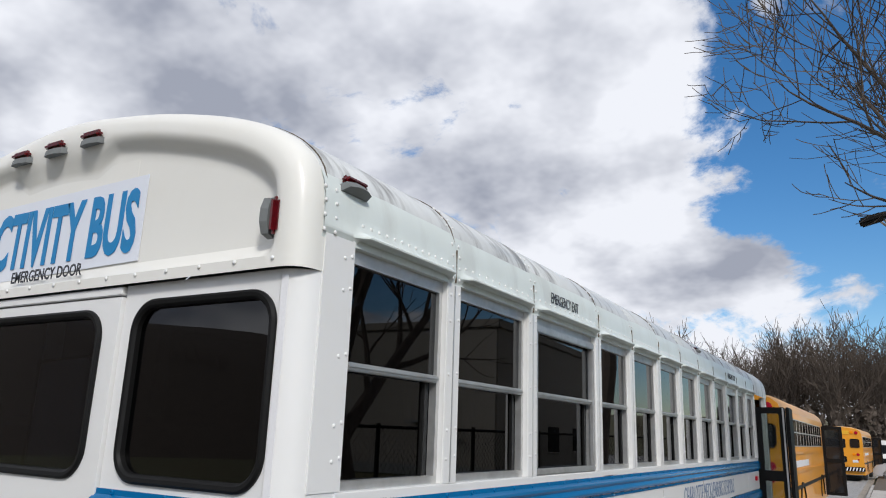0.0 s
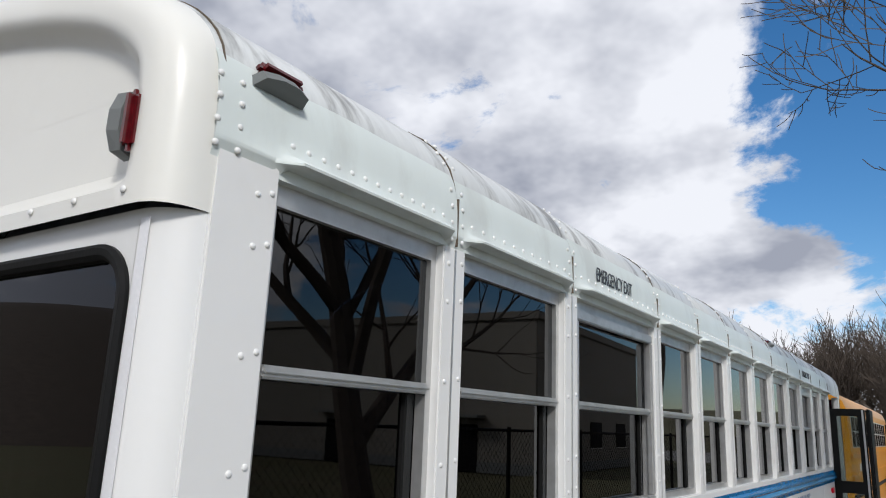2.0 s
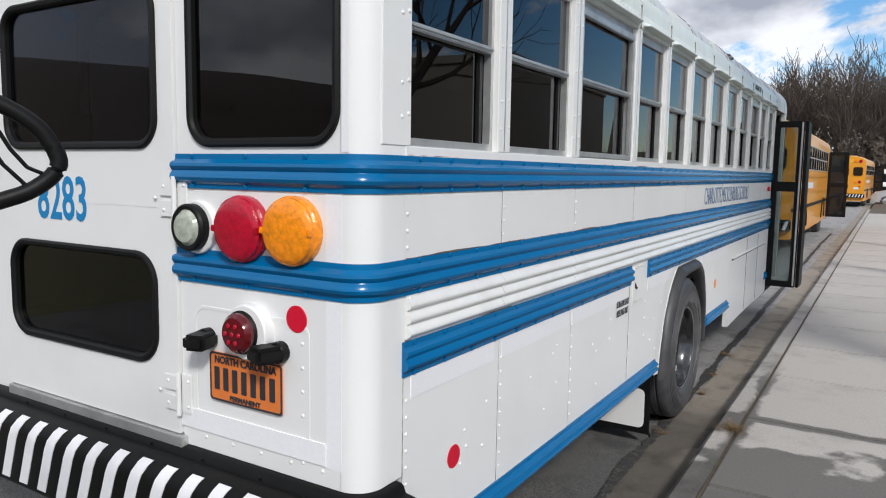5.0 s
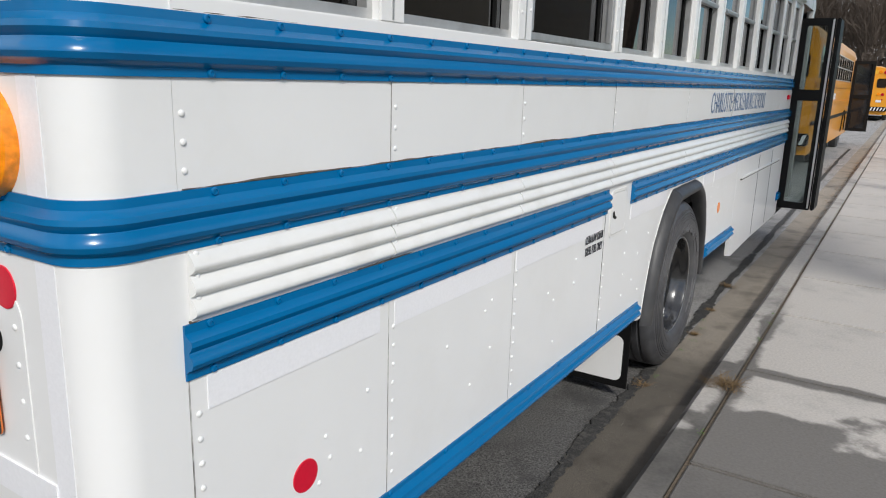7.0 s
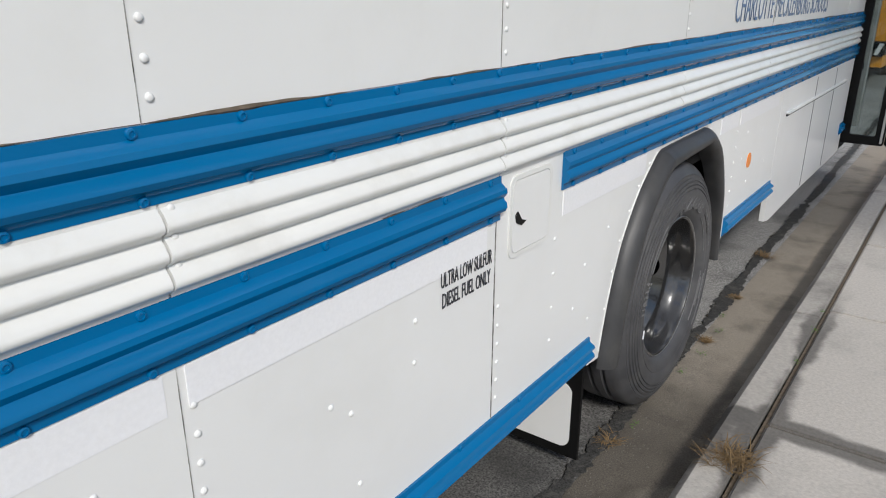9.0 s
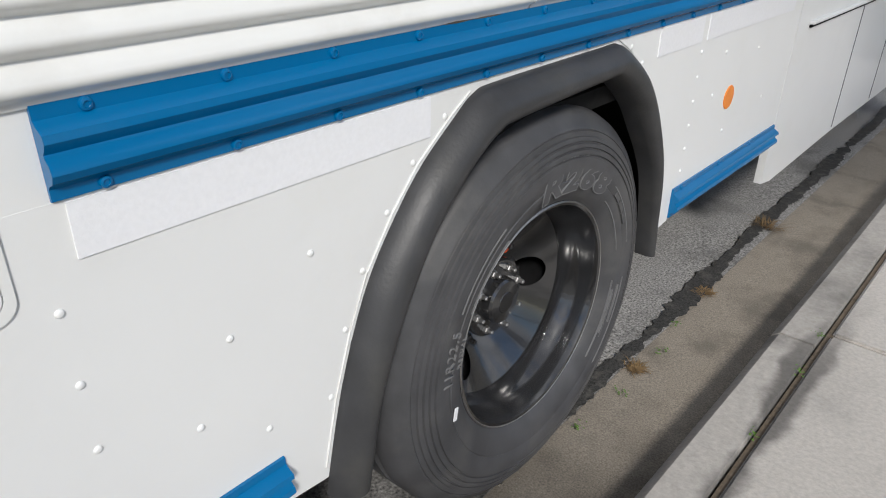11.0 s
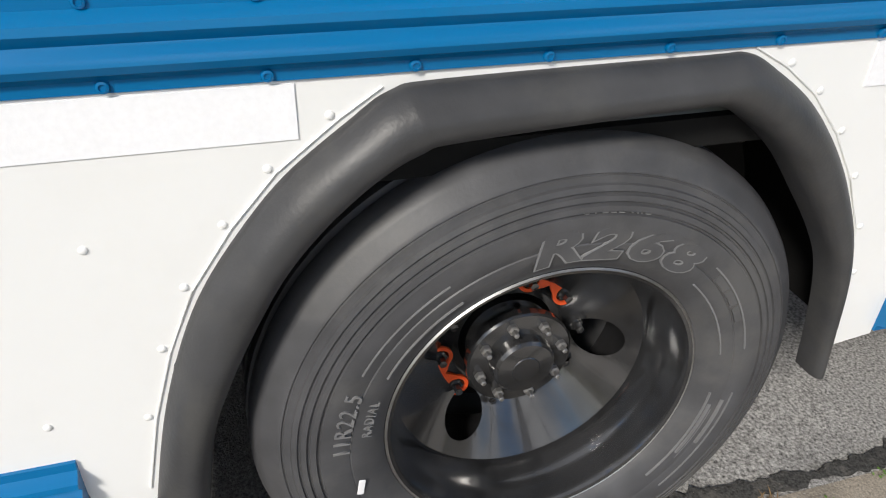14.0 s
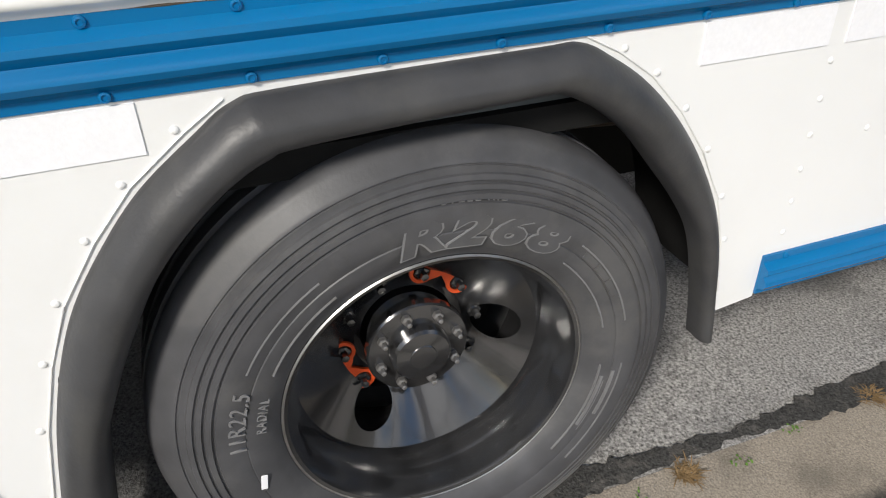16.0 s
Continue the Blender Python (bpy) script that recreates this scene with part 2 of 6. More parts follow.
LAMP_AMBER = material("amber lamp lens", (0.88, 0.27, 0.004), 0.2, coat=0.4, spread=0.3, scale=55, bump=0.4, bump_scale=110)
LAMP_CLEAR = material("clear lamp lens", (0.42, 0.45, 0.38), 0.14, coat=0.5, spread=0.3, scale=50, bump=0.3, bump_scale=80)
REFLECT_RED = material("red reflector", (0.62, 0.005, 0.03), 0.3, spread=0.05, scale=100)
REFLECT_AMBER = material("amber reflector", (0.85, 0.25, 0.02), 0.3, spread=0.05, scale=100)
PLATE = material("orange number plate", (0.72, 0.20, 0.045), 0.4, spread=0.06, scale=14, stain=(0.5, 0.12, 0.03), stain_scale=12, stain_amount=0.3)
ORANGE = material("orange plastic indicator", (0.85, 0.10, 0.02), 0.45, spread=0.05, scale=30)
STEEL = material("worn steel", (0.42, 0.41, 0.40), 0.35, metal=0.9, spread=0.15, scale=40)
YELLOW = material("yellow bus paint", (0.78, 0.33, 0.02), 0.35, coat=0.3, spread=0.04, scale=4, stain=(0.55, 0.25, 0.03), stain_scale=2, stain_amount=0.25)
YROOF = material("faded yellow bus roof", (0.62, 0.36, 0.16), 0.45, spread=0.05, scale=4, stain=(0.5, 0.34, 0.2), stain_scale=2, stain_amount=0.4)
SEAT = material("grey vinyl seat", (0.06, 0.07, 0.09), 0.5, spread=0.1, scale=15)
INNER = material("dull interior panel", (0.16, 0.17, 0.17), 0.6, spread=0.05, scale=8)
ASPHALT = material("old asphalt", (0.31, 0.302, 0.292), 0.85, spread=0.95, scale=125, stain=(0.10, 0.10, 0.098), stain_scale=2.2, stain_amount=0.6, bump=1.0, bump_scale=170, damp_shade=0.85)
GUTTER = material("gutter concrete", (0.29, 0.254, 0.208), 0.85, spread=0.45, scale=180, stain=(0.10, 0.09, 0.075), stain_scale=2.6, stain_amount=0.6, bump=0.6, bump_scale=150, damp_shade=0.8)
CONCRETE = material("pavement concrete", (0.46, 0.43, 0.395), 0.85, spread=0.14, scale=70, stain=(0.17, 0.165, 0.155), stain_scale=0.8, stain_amount=0.65, bump=0.4, bump_scale=120, per_object=0.05, damp_shade=0.9)
KERB = material("kerb concrete", (0.40, 0.375, 0.345), 0.85, spread=0.15, scale=60, stain=(0.13, 0.125, 0.115), stain_scale=1.6, stain_amount=0.65, bump=0.5, bump_scale=100, per_object=0.05, damp_shade=0.9)
SEAM = material("grey joint grime", (0.20, 0.19, 0.175), 0.7, spread=0.9, scale=35, stain=(0.66, 0.66, 0.64), stain_scale=14, stain_amount=0.8)
DIRT = material("old brown sealant", (0.11, 0.085, 0.06), 0.8, spread=0.4, scale=60)
SEALER = material("black tar crack filler", (0.045, 0.044, 0.042), 0.75, spread=0.95, scale=160, stain=(0.15, 0.14, 0.125), stain_scale=24, stain_amount=0.5, bump=1.0, bump_scale=110)
BARK = material("grey brown bark", (0.085, 0.068, 0.055), 0.85, spread=0.3, scale=20, bump=0.5, bump_scale=50)
GRASS = material("dry grass", (0.20, 0.13, 0.06), 0.8, spread=0.3, scale=30, per_object=0.2)
WEED = material("small green weed", (0.10, 0.20, 0.03), 0.7, spread=0.2, scale=30)
BEIGE = material("beige wall panels", (0.22, 0.205, 0.18), 0.7, spread=0.05, scale=3, stain=(0.28, 0.26, 0.23), stain_scale=0.4, stain_amount=0.3)
LAND = material("winter grass verge", (0.10, 0.095, 0.045), 0.9, spread=0.3, scale=4, stain=(0.12, 0.09, 0.05), stain_scale=0.3, stain_amount=0.7)
LEAFLESS = material("distant bare twigs", (0.085, 0.066, 0.052), 0.9, spread=0.25, scale=2)
SILVER = material("silver car paint", (0.50, 0.51, 0.53), 0.25, metal=0.5, coat=0.5, spread=0.02, scale=4)


# ---------------------------------------------------------------- building helpers
def mesh_of(bm, name, mat, smooth=True):
    me = bpy.data.meshes.new(name)
    bm.normal_update()
    bm.to_mesh(me)
    bm.free()
    for m in (mat if isinstance(mat, (list, tuple)) else [mat]):
        me.materials.append(m)
    if smooth:
        me.polygons.foreach_set("use_smooth", [True] * len(me.polygons))
        me.set_sharp_from_angle(angle=radians(35))
    return me


def part(name, bm, mat, parent=None, label="", smooth=True):
    ob = new(name, bm if isinstance(bm, bpy.types.Mesh) else mesh_of(bm, name, mat, smooth))
    if parent is not None:
        ob.parent = parent
    if label:
        ob["label"] = label
    return ob


def box(x0, y0, z0, x1, y1, z1, bevel=0.0, seg=2, bm=None):
    """A box between two corners, its edges rounded; added to bm where one is given."""
    own = bmesh.new()
    bmesh.ops.create_cube(own, size=1)
    for v in own.verts:
        v.co = Vector(((x0 + x1) / 2 + v.co.x * (x1 - x0), (y0 + y1) / 2 + v.co.y * (y1 - y0), (z0 + z1) / 2 + v.co.z * (z1 - z0)))
    if bevel:
        bmesh.ops.bevel(own, geom=own.edges[:], offset=bevel, segments=seg, affect="EDGES")
    return own if bm is None else joined(bm, own)


def joined(bm, other, m=None):
    """other, moved by m, added to bm."""
    if m is not None:
        bmesh.ops.transform(other, matrix=m, verts=other.verts)
    tmp = bpy.data.meshes.new("tmp")
    other.to_mesh(tmp)
    other.free()
    bm.from_mesh(tmp)
    bpy.data.meshes.remove(tmp)
    return bm


def sweep(profile, path, closed=False, caps=True, bm=None):
    """profile: (out, up) pairs; path: (point, out) pairs in plan, up is z. A skin from section to section."""
    bm = bmesh.new() if bm is None else bm
    rings = []
    for p, out in path:
        p, out = Vector(p), Vector(out)
        rings.append([bm.verts.new(p + out * a + Vector((0, 0, b))) for a, b in profile])
    n = len(profile)
    for r0, r1 in zip(rings, rings[1:]):
        for k in range(n if closed else n - 1):
            bm.faces.new((r0[k], r1[k], r1[(k + 1) % n], r0[(k + 1) % n]))
    if closed and caps:
        bm.faces.new(rings[0])
        bm.faces.new(rings[-1][::-1])
    bmesh.ops.recalc_face_normals(bm, faces=bm.faces)
    return bm


def lathe(profile, steps=64, arc=360, bm=None):
    """profile: (radius, height) pairs turned about x; height runs along +x."""
    bm = bmesh.new() if bm is None else bm
    rings = []
    whole = arc >= 360
    for k in range(steps if whole else steps + 1):
        a = radians(arc) * k / steps
        rings.append([bm.verts.new((h, r * math.cos(a), r * math.sin(a))) for r, h in profile])
    for k in range(steps):
        r0, r1 = rings[k], rings[(k + 1) % len(rings)]
        for j in range(len(profile) - 1):
            try:
                bm.faces.new((r0[j], r1[j], r1[j + 1], r0[j + 1]))
            except ValueError:
                pass
    bmesh.ops.remove_doubles(bm, verts=bm.verts, dist=1e-5)
    bmesh.ops.recalc_face_normals(bm, faces=bm.faces)
    return bm


def tube(points, radii, steps=8, bm=None, closed=False):
    """A round bar along points."""
    bm = bmesh.new() if bm is None else bm
    pts = [Vector(p) for p in points]
    rings = []
    n = len(pts)
    for k, p in enumerate(pts):
        a = pts[(k - 1) % n] if closed or k else p
        b = pts[(k + 1) % n] if closed or k < n - 1 else p
        d = (b - a).normalized()
        u = d.cross(Vector((0, 0, 1)) if abs(d.z) < 0.9 else Vector((1, 0, 0))).normalized()
        w = d.cross(u)
        r = radii[k] if isinstance(radii, (list, tuple)) else radii
        rings.append([bm.verts.new(p + r * (math.cos(2 * math.pi * j / steps) * u + math.sin(2 * math.pi * j / steps) * w)) for j in range(steps)])
    for k in range(n if closed else n - 1):
        r0, r1 = rings[k], rings[(k + 1) % n]
        for j in range(steps):
            bm.faces.new((r0[j], r0[(j + 1) % steps], r1[(j + 1) % steps], r1[j]))
    if not closed:
        bm.faces.new(rings[0][::-1])
        bm.faces.new(rings[-1])
    return bm


def disc(radius, depth, bevel=0.004, steps=40, dome=0.0):
    """A round button whose face looks along +x."""
    prof = [(radius, 0), (radius, depth - bevel), (radius - bevel, depth)]
    if dome:
        prof += [(radius * f, depth + dome * (1 - f * f)) for f in (0.8, 0.55, 0.3, 0.0)]
    else:
        prof.append((0, depth))
    return lathe(prof, steps)


def rounded(w, h, r, steps=6):
    """Corners of a rounded rectangle, centre at 0."""
    out = []
    for cx, cy, a0 in ((w / 2 - r, h / 2 - r, 0), (-w / 2 + r, h / 2 - r, 90), (-w / 2 + r, -h / 2 + r, 180), (w / 2 - r, -h / 2 + r, 270)):
        for k in range(steps + 1):
            a = radians(a0 + 90 * k / steps)
            out.append((cx + r * math.cos(a), cy + r * math.sin(a)))
    return out


def slab(outline, depth, m, holes=None):
    """A flat plate: outline in its own plane (u, v), thickness along -normal, laid by m (u->x, v->y, normal z)."""
    bm = bmesh.new()
    top = [bm.verts.new((u, v, 0)) for u, v in outline]
    low = [bm.verts.new((u, v, -depth)) for u, v in outline]
    bm.faces.new(top)
    bm.faces.new(low[::-1])
    n = len(top)
    for k in range(n):
        bm.faces.new((top[k], low[k], low[(k + 1) % n], top[(k + 1) % n]))
    bmesh.ops.transform(bm, matrix=m, verts=bm.verts)
    bmesh.ops.recalc_face_normals(bm, faces=bm.faces)
    return bm


def ring(outer, inner, depth, m):
    """A flat frame between two outlines of equal count."""
    bm = bmesh.new()
    n = len(outer)
    a = [bm.verts.new((u, v, 0)) for u, v in outer]
    b = [bm.verts.new((u, v, 0)) for u, v in inner]
    c = [bm.verts.new((u, v, -depth)) for u, v in outer]
    d = [bm.verts.new((u, v, -depth)) for u, v in inner]
    for k in range(n):
        j = (k + 1) % n
        bm.faces.new((a[k], a[j], b[j], b[k]))
        bm.faces.new((b[k], b[j], d[j], d[k]))
        bm.faces.new((a[j], a[k], c[k], c[j]))
        bm.faces.new((c[k], d[k], d[j], c[j]))
    bmesh.ops.transform(bm, matrix=m, verts=bm.verts)
    bmesh.ops.recalc_face_normals(bm, faces=bm.faces)
    return bm


def text_mesh(words, size, depth, m, squeeze=1.0, width=None, bold=0.0, spacing=1.0, slant=0.0):
    """Lettering from the built-in font, laid by m, its baseline middle at the origin; width: the whole line's length."""
    cu = bpy.data.curves.new("lettering", "FONT")
    cu.body, cu.size, cu.extrude, cu.align_x = words, size, depth / 2, "CENTER"
    cu.offset, cu.space_character, cu.resolution_u, cu.shear = bold, spacing, 3, slant
    ob = bpy.data.objects.new("lettering", cu)
    scene.collection.objects.link(ob)
    dg = bpy.context.evaluated_depsgraph_get()
    me = bpy.data.meshes.new_from_object(ob.evaluated_get(dg))
    bpy.data.objects.remove(ob)
    bpy.data.curves.remove(cu)
    xs = [v.co.x for v in me.vertices]
    f = width / (max(xs) - min(xs)) if width else squeeze
    me.transform(m @ Matrix.Diagonal((f, 1, 1, 1)))
    me.materials.clear()
    return me


def lettering(name, words, size, mat, parent, m, label="", **kw):
    me = text_mesh(words, size, 0.0016, m, **kw)
    me.materials.append(mat)
    return part(name, me, mat, parent, label)


# frames of reference: u along the surface, v up, normal outward
def on_side(y, z, x=0.0):
    """On the right-hand side (normal +x): u runs along +y."""
    return Matrix(((0, 0, 1, x), (1, 0, 0, y), (0, 1, 0, z), (0, 0, 0, 1)))


def on_rear(x, z, y=0.0):
    """On the rear (normal -y): u runs along +x."""
    return Matrix(((1, 0, 0, x), (0, 0, -1, y), (0, 1, 0, z), (0, 0, 0, 1)))


RIVET = mesh_of(lathe([(0.0070, -0.001), (0.0063, 0.0015), (0.0042, 0.0033), (0, 0.0038)], 10), "rivet", WHITE)


# ---------------------------------------------------------------- ground, road, kerb and pavement
def sheet(x0, x1, y0, y1, z, nx, ny, rise=0.0, seed=0.0):
    bm = bmesh.new()
    rows = []
    for i in range(nx + 1):
        row = []
        for j in range(ny + 1):
            x, y = x0 + (x1 - x0) * i / nx, y0 + (y1 - y0) * j / ny
            row.append(bm.verts.new((x, y, z + (rise * noise.noise((x * 1.7 + seed, y * 1.7, seed)) if rise else 0))))
        rows.append(row)
    for i in range(nx):
        for j in range(ny):
            bm.faces.new((rows[i][j], rows[i + 1][j], rows[i + 1][j + 1], rows[i][j + 1]))
    return bm


ground = tagged(part("ground", sheet(-900, 900, -600, 1500, -0.05, 4, 4), LAND), "winter grass land out to the horizon", "ground", kind="structure")
road = tagged(part("road", sheet(-7.5, -0.02, -30, 90, 0.022, 60, 400, 0.008, 3.0), ASPHALT), "worn grey asphalt bus lane with black tar stains", "road", kind="structure")
KERB_X0, KERB_X1, WALK_Z = 0.318, 0.485, 0.16
gutter = tagged(part("gutter", sweep([(0.0, 0.004), (0.10, 0.0), (0.24, 0.004), (0.33, 0.012), (0.338, 0.0), (0.338, -0.04)],
                                     [((-0.02, y, 0.020), (1, 0, 0)) for y in [-30 + 1.0 * k for k in range(121)]]), GUTTER),
                "stained concrete gutter strip beside the kerb", "gutter", kind="structure")


def strip_edge(y):
    return 0.03 + 0.035 * noise.noise((y * 1.3, 3.1, 0)) + 0.02 * noise.noise((y * 6, 1.0, 0))


def tar_strip():
    bm = bmesh.new()
    last = None
    for k in range(0, 2600):
        y = -6 + k * 0.012
        w = 0.038 + 0.026 * noise.noise((y * 2.0, 9.0, 0)) + 0.024 * noise.noise((y * 11, 4.0, 0)) + 0.016 * noise.noise((y * 37, 2.0, 0))
        c = -0.045 + 0.03 * noise.noise((y * 0.9, 2.0, 0)) - 0.012 * (y - 4) + 0.012 * noise.noise((y * 29, 7.0, 0))
        c = max(c, -0.25)
        pair = [bm.verts.new((c - w, y, 0.0335)), bm.verts.new((c + w * 0.8, y, 0.0345))]
        if last:
            bm.faces.new((last[0], last[1], pair[1], pair[0]))
        last = pair
    return bm


tagged(part("tar_strip", tar_strip(), SEALER, road), "", "")

kerb = tagged(new("kerb"), "pale worn concrete kerb edging the pavement", "kerb", kind="structure")
KPROF = [(0.0, -0.05), (0.008, 0.10), (0.018, 0.135), (0.045, 0.158), (0.155, 0.160), (0.160, 0.150), (0.160, -0.05)]
KLEN = 3.05
kerb_mesh = mesh_of(sweep(KPROF, [((0, 0, 0), (1, 0, 0))] + [((0.002 * math.sin(k), KLEN * k / 8, 0), (1, 0, 0)) for k in range(1, 8)] + [((0, KLEN - 0.012, 0), (1, 0, 0))], closed=True), "kerb_stone", KERB)
for k in range(-4, 14):
    ob = new("kerb_stone", kerb_mesh)
    ob.parent = kerb
    ob.location = (KERB_X0, 1.9 + k * KLEN, 0)

pavement = tagged(part("pavement", box(KERB_X1, -30, -0.3, 3.05, 60, WALK_Z - 0.015), DIRT), "grey concrete pavement of broad slabs with dark joints", "pavement", kind="structure")
SLAB = 1.312
slab_mesh = mesh_of(box(0.006, 0.009, -0.05, 2.55, SLAB - 0.009, 0.0, 0.008, 2), "paving_slab", CONCRETE)
for k in range(-8, 30):
    ob = new("paving_slab", slab_mesh)
    ob.parent = pavement
    ob.location = (KERB_X1 + 0.012, 3.745 + (k - 3) * SLAB, WALK_Z + 0.003 * noise.noise((k * 1.7, 0, 0)))
    ob.rotation_euler = (0.002 * noise.noise((k * 3.1, 5, 0)), 0.002 * noise.noise((k * 2.3, 8, 0)), 0)


# ---------------------------------------------------------------- the white bus
BUS_L, CX = 9.25, -1.32
POSTS = [0.19, 0.84, 1.57, 2.48, 3.13, 3.78, 4.43, 5.08, 5.73, 6.36, 6.98, 7.58, 8.16]
R = 0.09
bus = tagged(new("activity_bus"), "white activity bus with blue ribbed side rails, parked at the kerb", "bus")

HALF = [(0.0, 2.69), (-0.004, 2.79), (-0.028, 2.885), (-0.085, 2.958), (-0.175, 3.022), (-0.31, 3.082), (-0.52, 3.145), (-0.84, 3.212), (CX, 3.262)]


def arch(steps=8):
    """The roof's outline from the right-hand eave over the crown to the left-hand one, finely divided."""
    pts = HALF + [(2 * CX - x, z) for x, z in HALF[-2::-1]]
    out = []
    n = len(pts)
    for k in range(n - 1):
        p0, p1, p2, p3 = (Vector(pts[max(0, min(n - 1, k + d))]) for d in (-1, 0, 1, 2))
        for j in range(steps):
            t = j / steps
            out.append(0.5 * ((2 * p1) + (p2 - p0) * t + (2 * p0 - 5 * p1 + 4 * p2 - p3) * t * t + (3 * p1 - p0 - 3 * p2 + p3) * t ** 3))
    out.append(Vector(pts[-1]))
    return out


ARCH = arch(4)


def roof_sheet(y0, y1, lift):
    bm = bmesh.new()
    rows = []
    for y, d in ((y0, 0.0), (y0 + 0.004, lift), (y1 - 0.03, lift), (y1, lift)):
        rows.append([bm.verts.new((p.x + (0.0 if abs(p.x - CX) < 1.29 else math.copysign(d * 0.3, p.x - CX)), y, p.y + d)) for p in ARCH])
    for r0, r1 in zip(rows, rows[1:]):
        for k in range(len(ARCH) - 1):
            bm.faces.new((r0[k], r1[k], r1[k + 1], r0[k + 1]))
    bmesh.ops.recalc_face_normals(bm, faces=bm.faces)
    return bm


ROOF_Y = [0.06, 0.84, 1.57, 2.48, 3.13, 3.78, 4.43, 5.08, 5.73, 6.36, 6.98, 7.58, 8.16, BUS_L]
for k, (a, b) in enumerate(zip(ROOF_Y, ROOF_Y[1:])):
    part("roof_panel", roof_sheet(a, b, 0.004 + 0.003 * (k % 2)), OLDROOF, bus, "weathered grey white roof sheet with worn streaks" if k < 2 else "")


for y in ROOF_Y[1:-1:2] + [0.075]:
    part("roof_seam", tube([(p.x * 1.0 + (0.003 if p.x > CX else -0.003), y, p.y + 0.0035) for p in ARCH[:: 2]], 0.0026, 5), DIRT, bus)
for y in ROOF_Y[1:9]:
    for k, (x, z) in enumerate(((-0.036, 2.895), (-0.06, 2.93), (-0.10, 2.973))):
        for d in (0.022, -0.022):
            o = new("rivet", RIVET)
            o.parent = bus
            o.location, o.rotation_euler = (x + 0.006, y + d, z + 0.004), (0, radians(-8 - 14 * k), 0)


def rear_cap():
    """The moulded end cap: a rolled edge, a flat border and a panel set back, dropped in the middle below the three lamps."""
    pts = ARCH
    n = len(pts)
    normals = []
    for k in range(n):
        d = pts[min(n - 1, k + 1)] - pts[max(0, k - 1)]
        normals.append(Vector((-d.y, d.x)).normalized())
    low = 2.558
    bm = bmesh.new()
    loops = []
    for inset, y in ((0.0, 0.075), (0.0, 0.04), (0.004, 0.018), (0.013, -0.003), (0.03, -0.020), (0.055, -0.029), (0.085, -0.031), (0.105, -0.028), (0.122, -0.012), (0.14, 0.008), (0.16, 0.013), (0.19, 0.0145)):
        deep = max(0.0, (inset - 0.085) / 0.05)
        loop = []
        for p, nn in zip(pts, normals):
            c = Vector((CX, 2.62))
            inward = nn if nn.dot(c - p) > 0 else -nn
            q = p + inward * inset
            side = abs(p.x - CX)
            drop = 0.075 * max(0.0, min(1.0, (0.36 - side) / 0.09)) * min(1.0, deep)
            loop.append((q.x, y, max(q.y - drop, low + 0.10)))
        x0, x1 = pts[0].x - inset, pts[-1].x + inset
        edge = min(y, -0.031) if inset > 0.06 else y
        foot = [(low, edge), (low + 0.036, edge), (low + 0.060, y * 0.6 + edge * 0.4), (low + 0.085, y)]
        loops.append([bm.verts.new((x0, yy, zz)) for zz, yy in foot] + [bm.verts.new(v) for v in loop] + [bm.verts.new((x1, yy, zz)) for zz, yy in foot[::-1]])
    for r0, r1 in zip(loops, loops[1:]):
        for k in range(len(r0) - 1):
            bm.faces.new((r0[k], r1[k], r1[k + 1], r0[k + 1]))
    # the panel: rows of level strips down to the lower border
    inner = loops[-1]
    m = len(inner)
    for k in range(m // 2):
        a, b, c, d = inner[k], inner[k + 1], inner[m - 2 - k], inner[m - 1 - k]
        if k + 1 < m - 2 - k:
            bm.faces.new((a, b, c, d))
        elif b is c or k + 1 == m - 2 - k:
            bm.faces.new((a, b, d))
    bmesh.ops.recalc_face_normals(bm, faces=bm.faces)
    return bm


part("cap_backing", box(CX - 0.47, 0.0138, 2.70, CX + 0.47, 0.03, 3.035), CAP, bus)
cap = part("rear_cap", rear_cap(), CAP, bus, "moulded cream white rear cap")


def rect(x0, x1, z0, z1, cx, cz, n=6):
    """A square-cornered outline with as many points as rounded(): each corner's points lie close together."""
    e = 0.0004
    out = []
    for px, pz, a0 in ((x1, z1, 0), (x0, z1, 90), (x0, z0, 180), (x1, z0, 270)):
        for k in range(n + 1):
            a = radians(a0 + 90 * k / n)
            out.append((px - cx + e * math.cos(a), pz - cz + e * math.sin(a)))
    return out


def holed(x0, x1, z0, z1, hx0, hx1, hz0, hz1, r, depth, y):
    """A rear panel with one rounded opening."""
    cx, cz = (hx0 + hx1) / 2, (hz0 + hz1) / 2
    return ring(rect(x0, x1, z0, z1, cx, cz), rounded(hx1 - hx0, hz1 - hz0, r), depth, on_rear(cx, cz, y))


def gasket(x0, x1, z0, z1, r, y, w=0.026, inner=0.010):
    cx, cz = (x0 + x1) / 2, (z0 + z1) / 2
    pts = rounded(x1 - x0, z1 - z0, r, 8)
    bm = bmesh.new()
    n = len(pts)
    prof = [(0.004, 0.0), (0.004, 0.008), (-0.004, 0.014), (-0.016, 0.012), (-0.024, 0.004), (-0.026, -0.02)]
    rings = []
    for d, h in prof:
        k = rounded(x1 - x0 + 2 * d, z1 - z0 + 2 * d, r + d, 8)
        rings.append([bm.verts.new((cx + u, y - h, cz + v)) for u, v in k])
    for r0, r1 in zip(rings, rings[1:]):
        for k in range(n):
            bm.faces.new((r0[k], r0[(k + 1) % n], r1[(k + 1) % n], r1[k]))
    bmesh.ops.recalc_face_normals(bm, faces=bm.faces)
    return bm


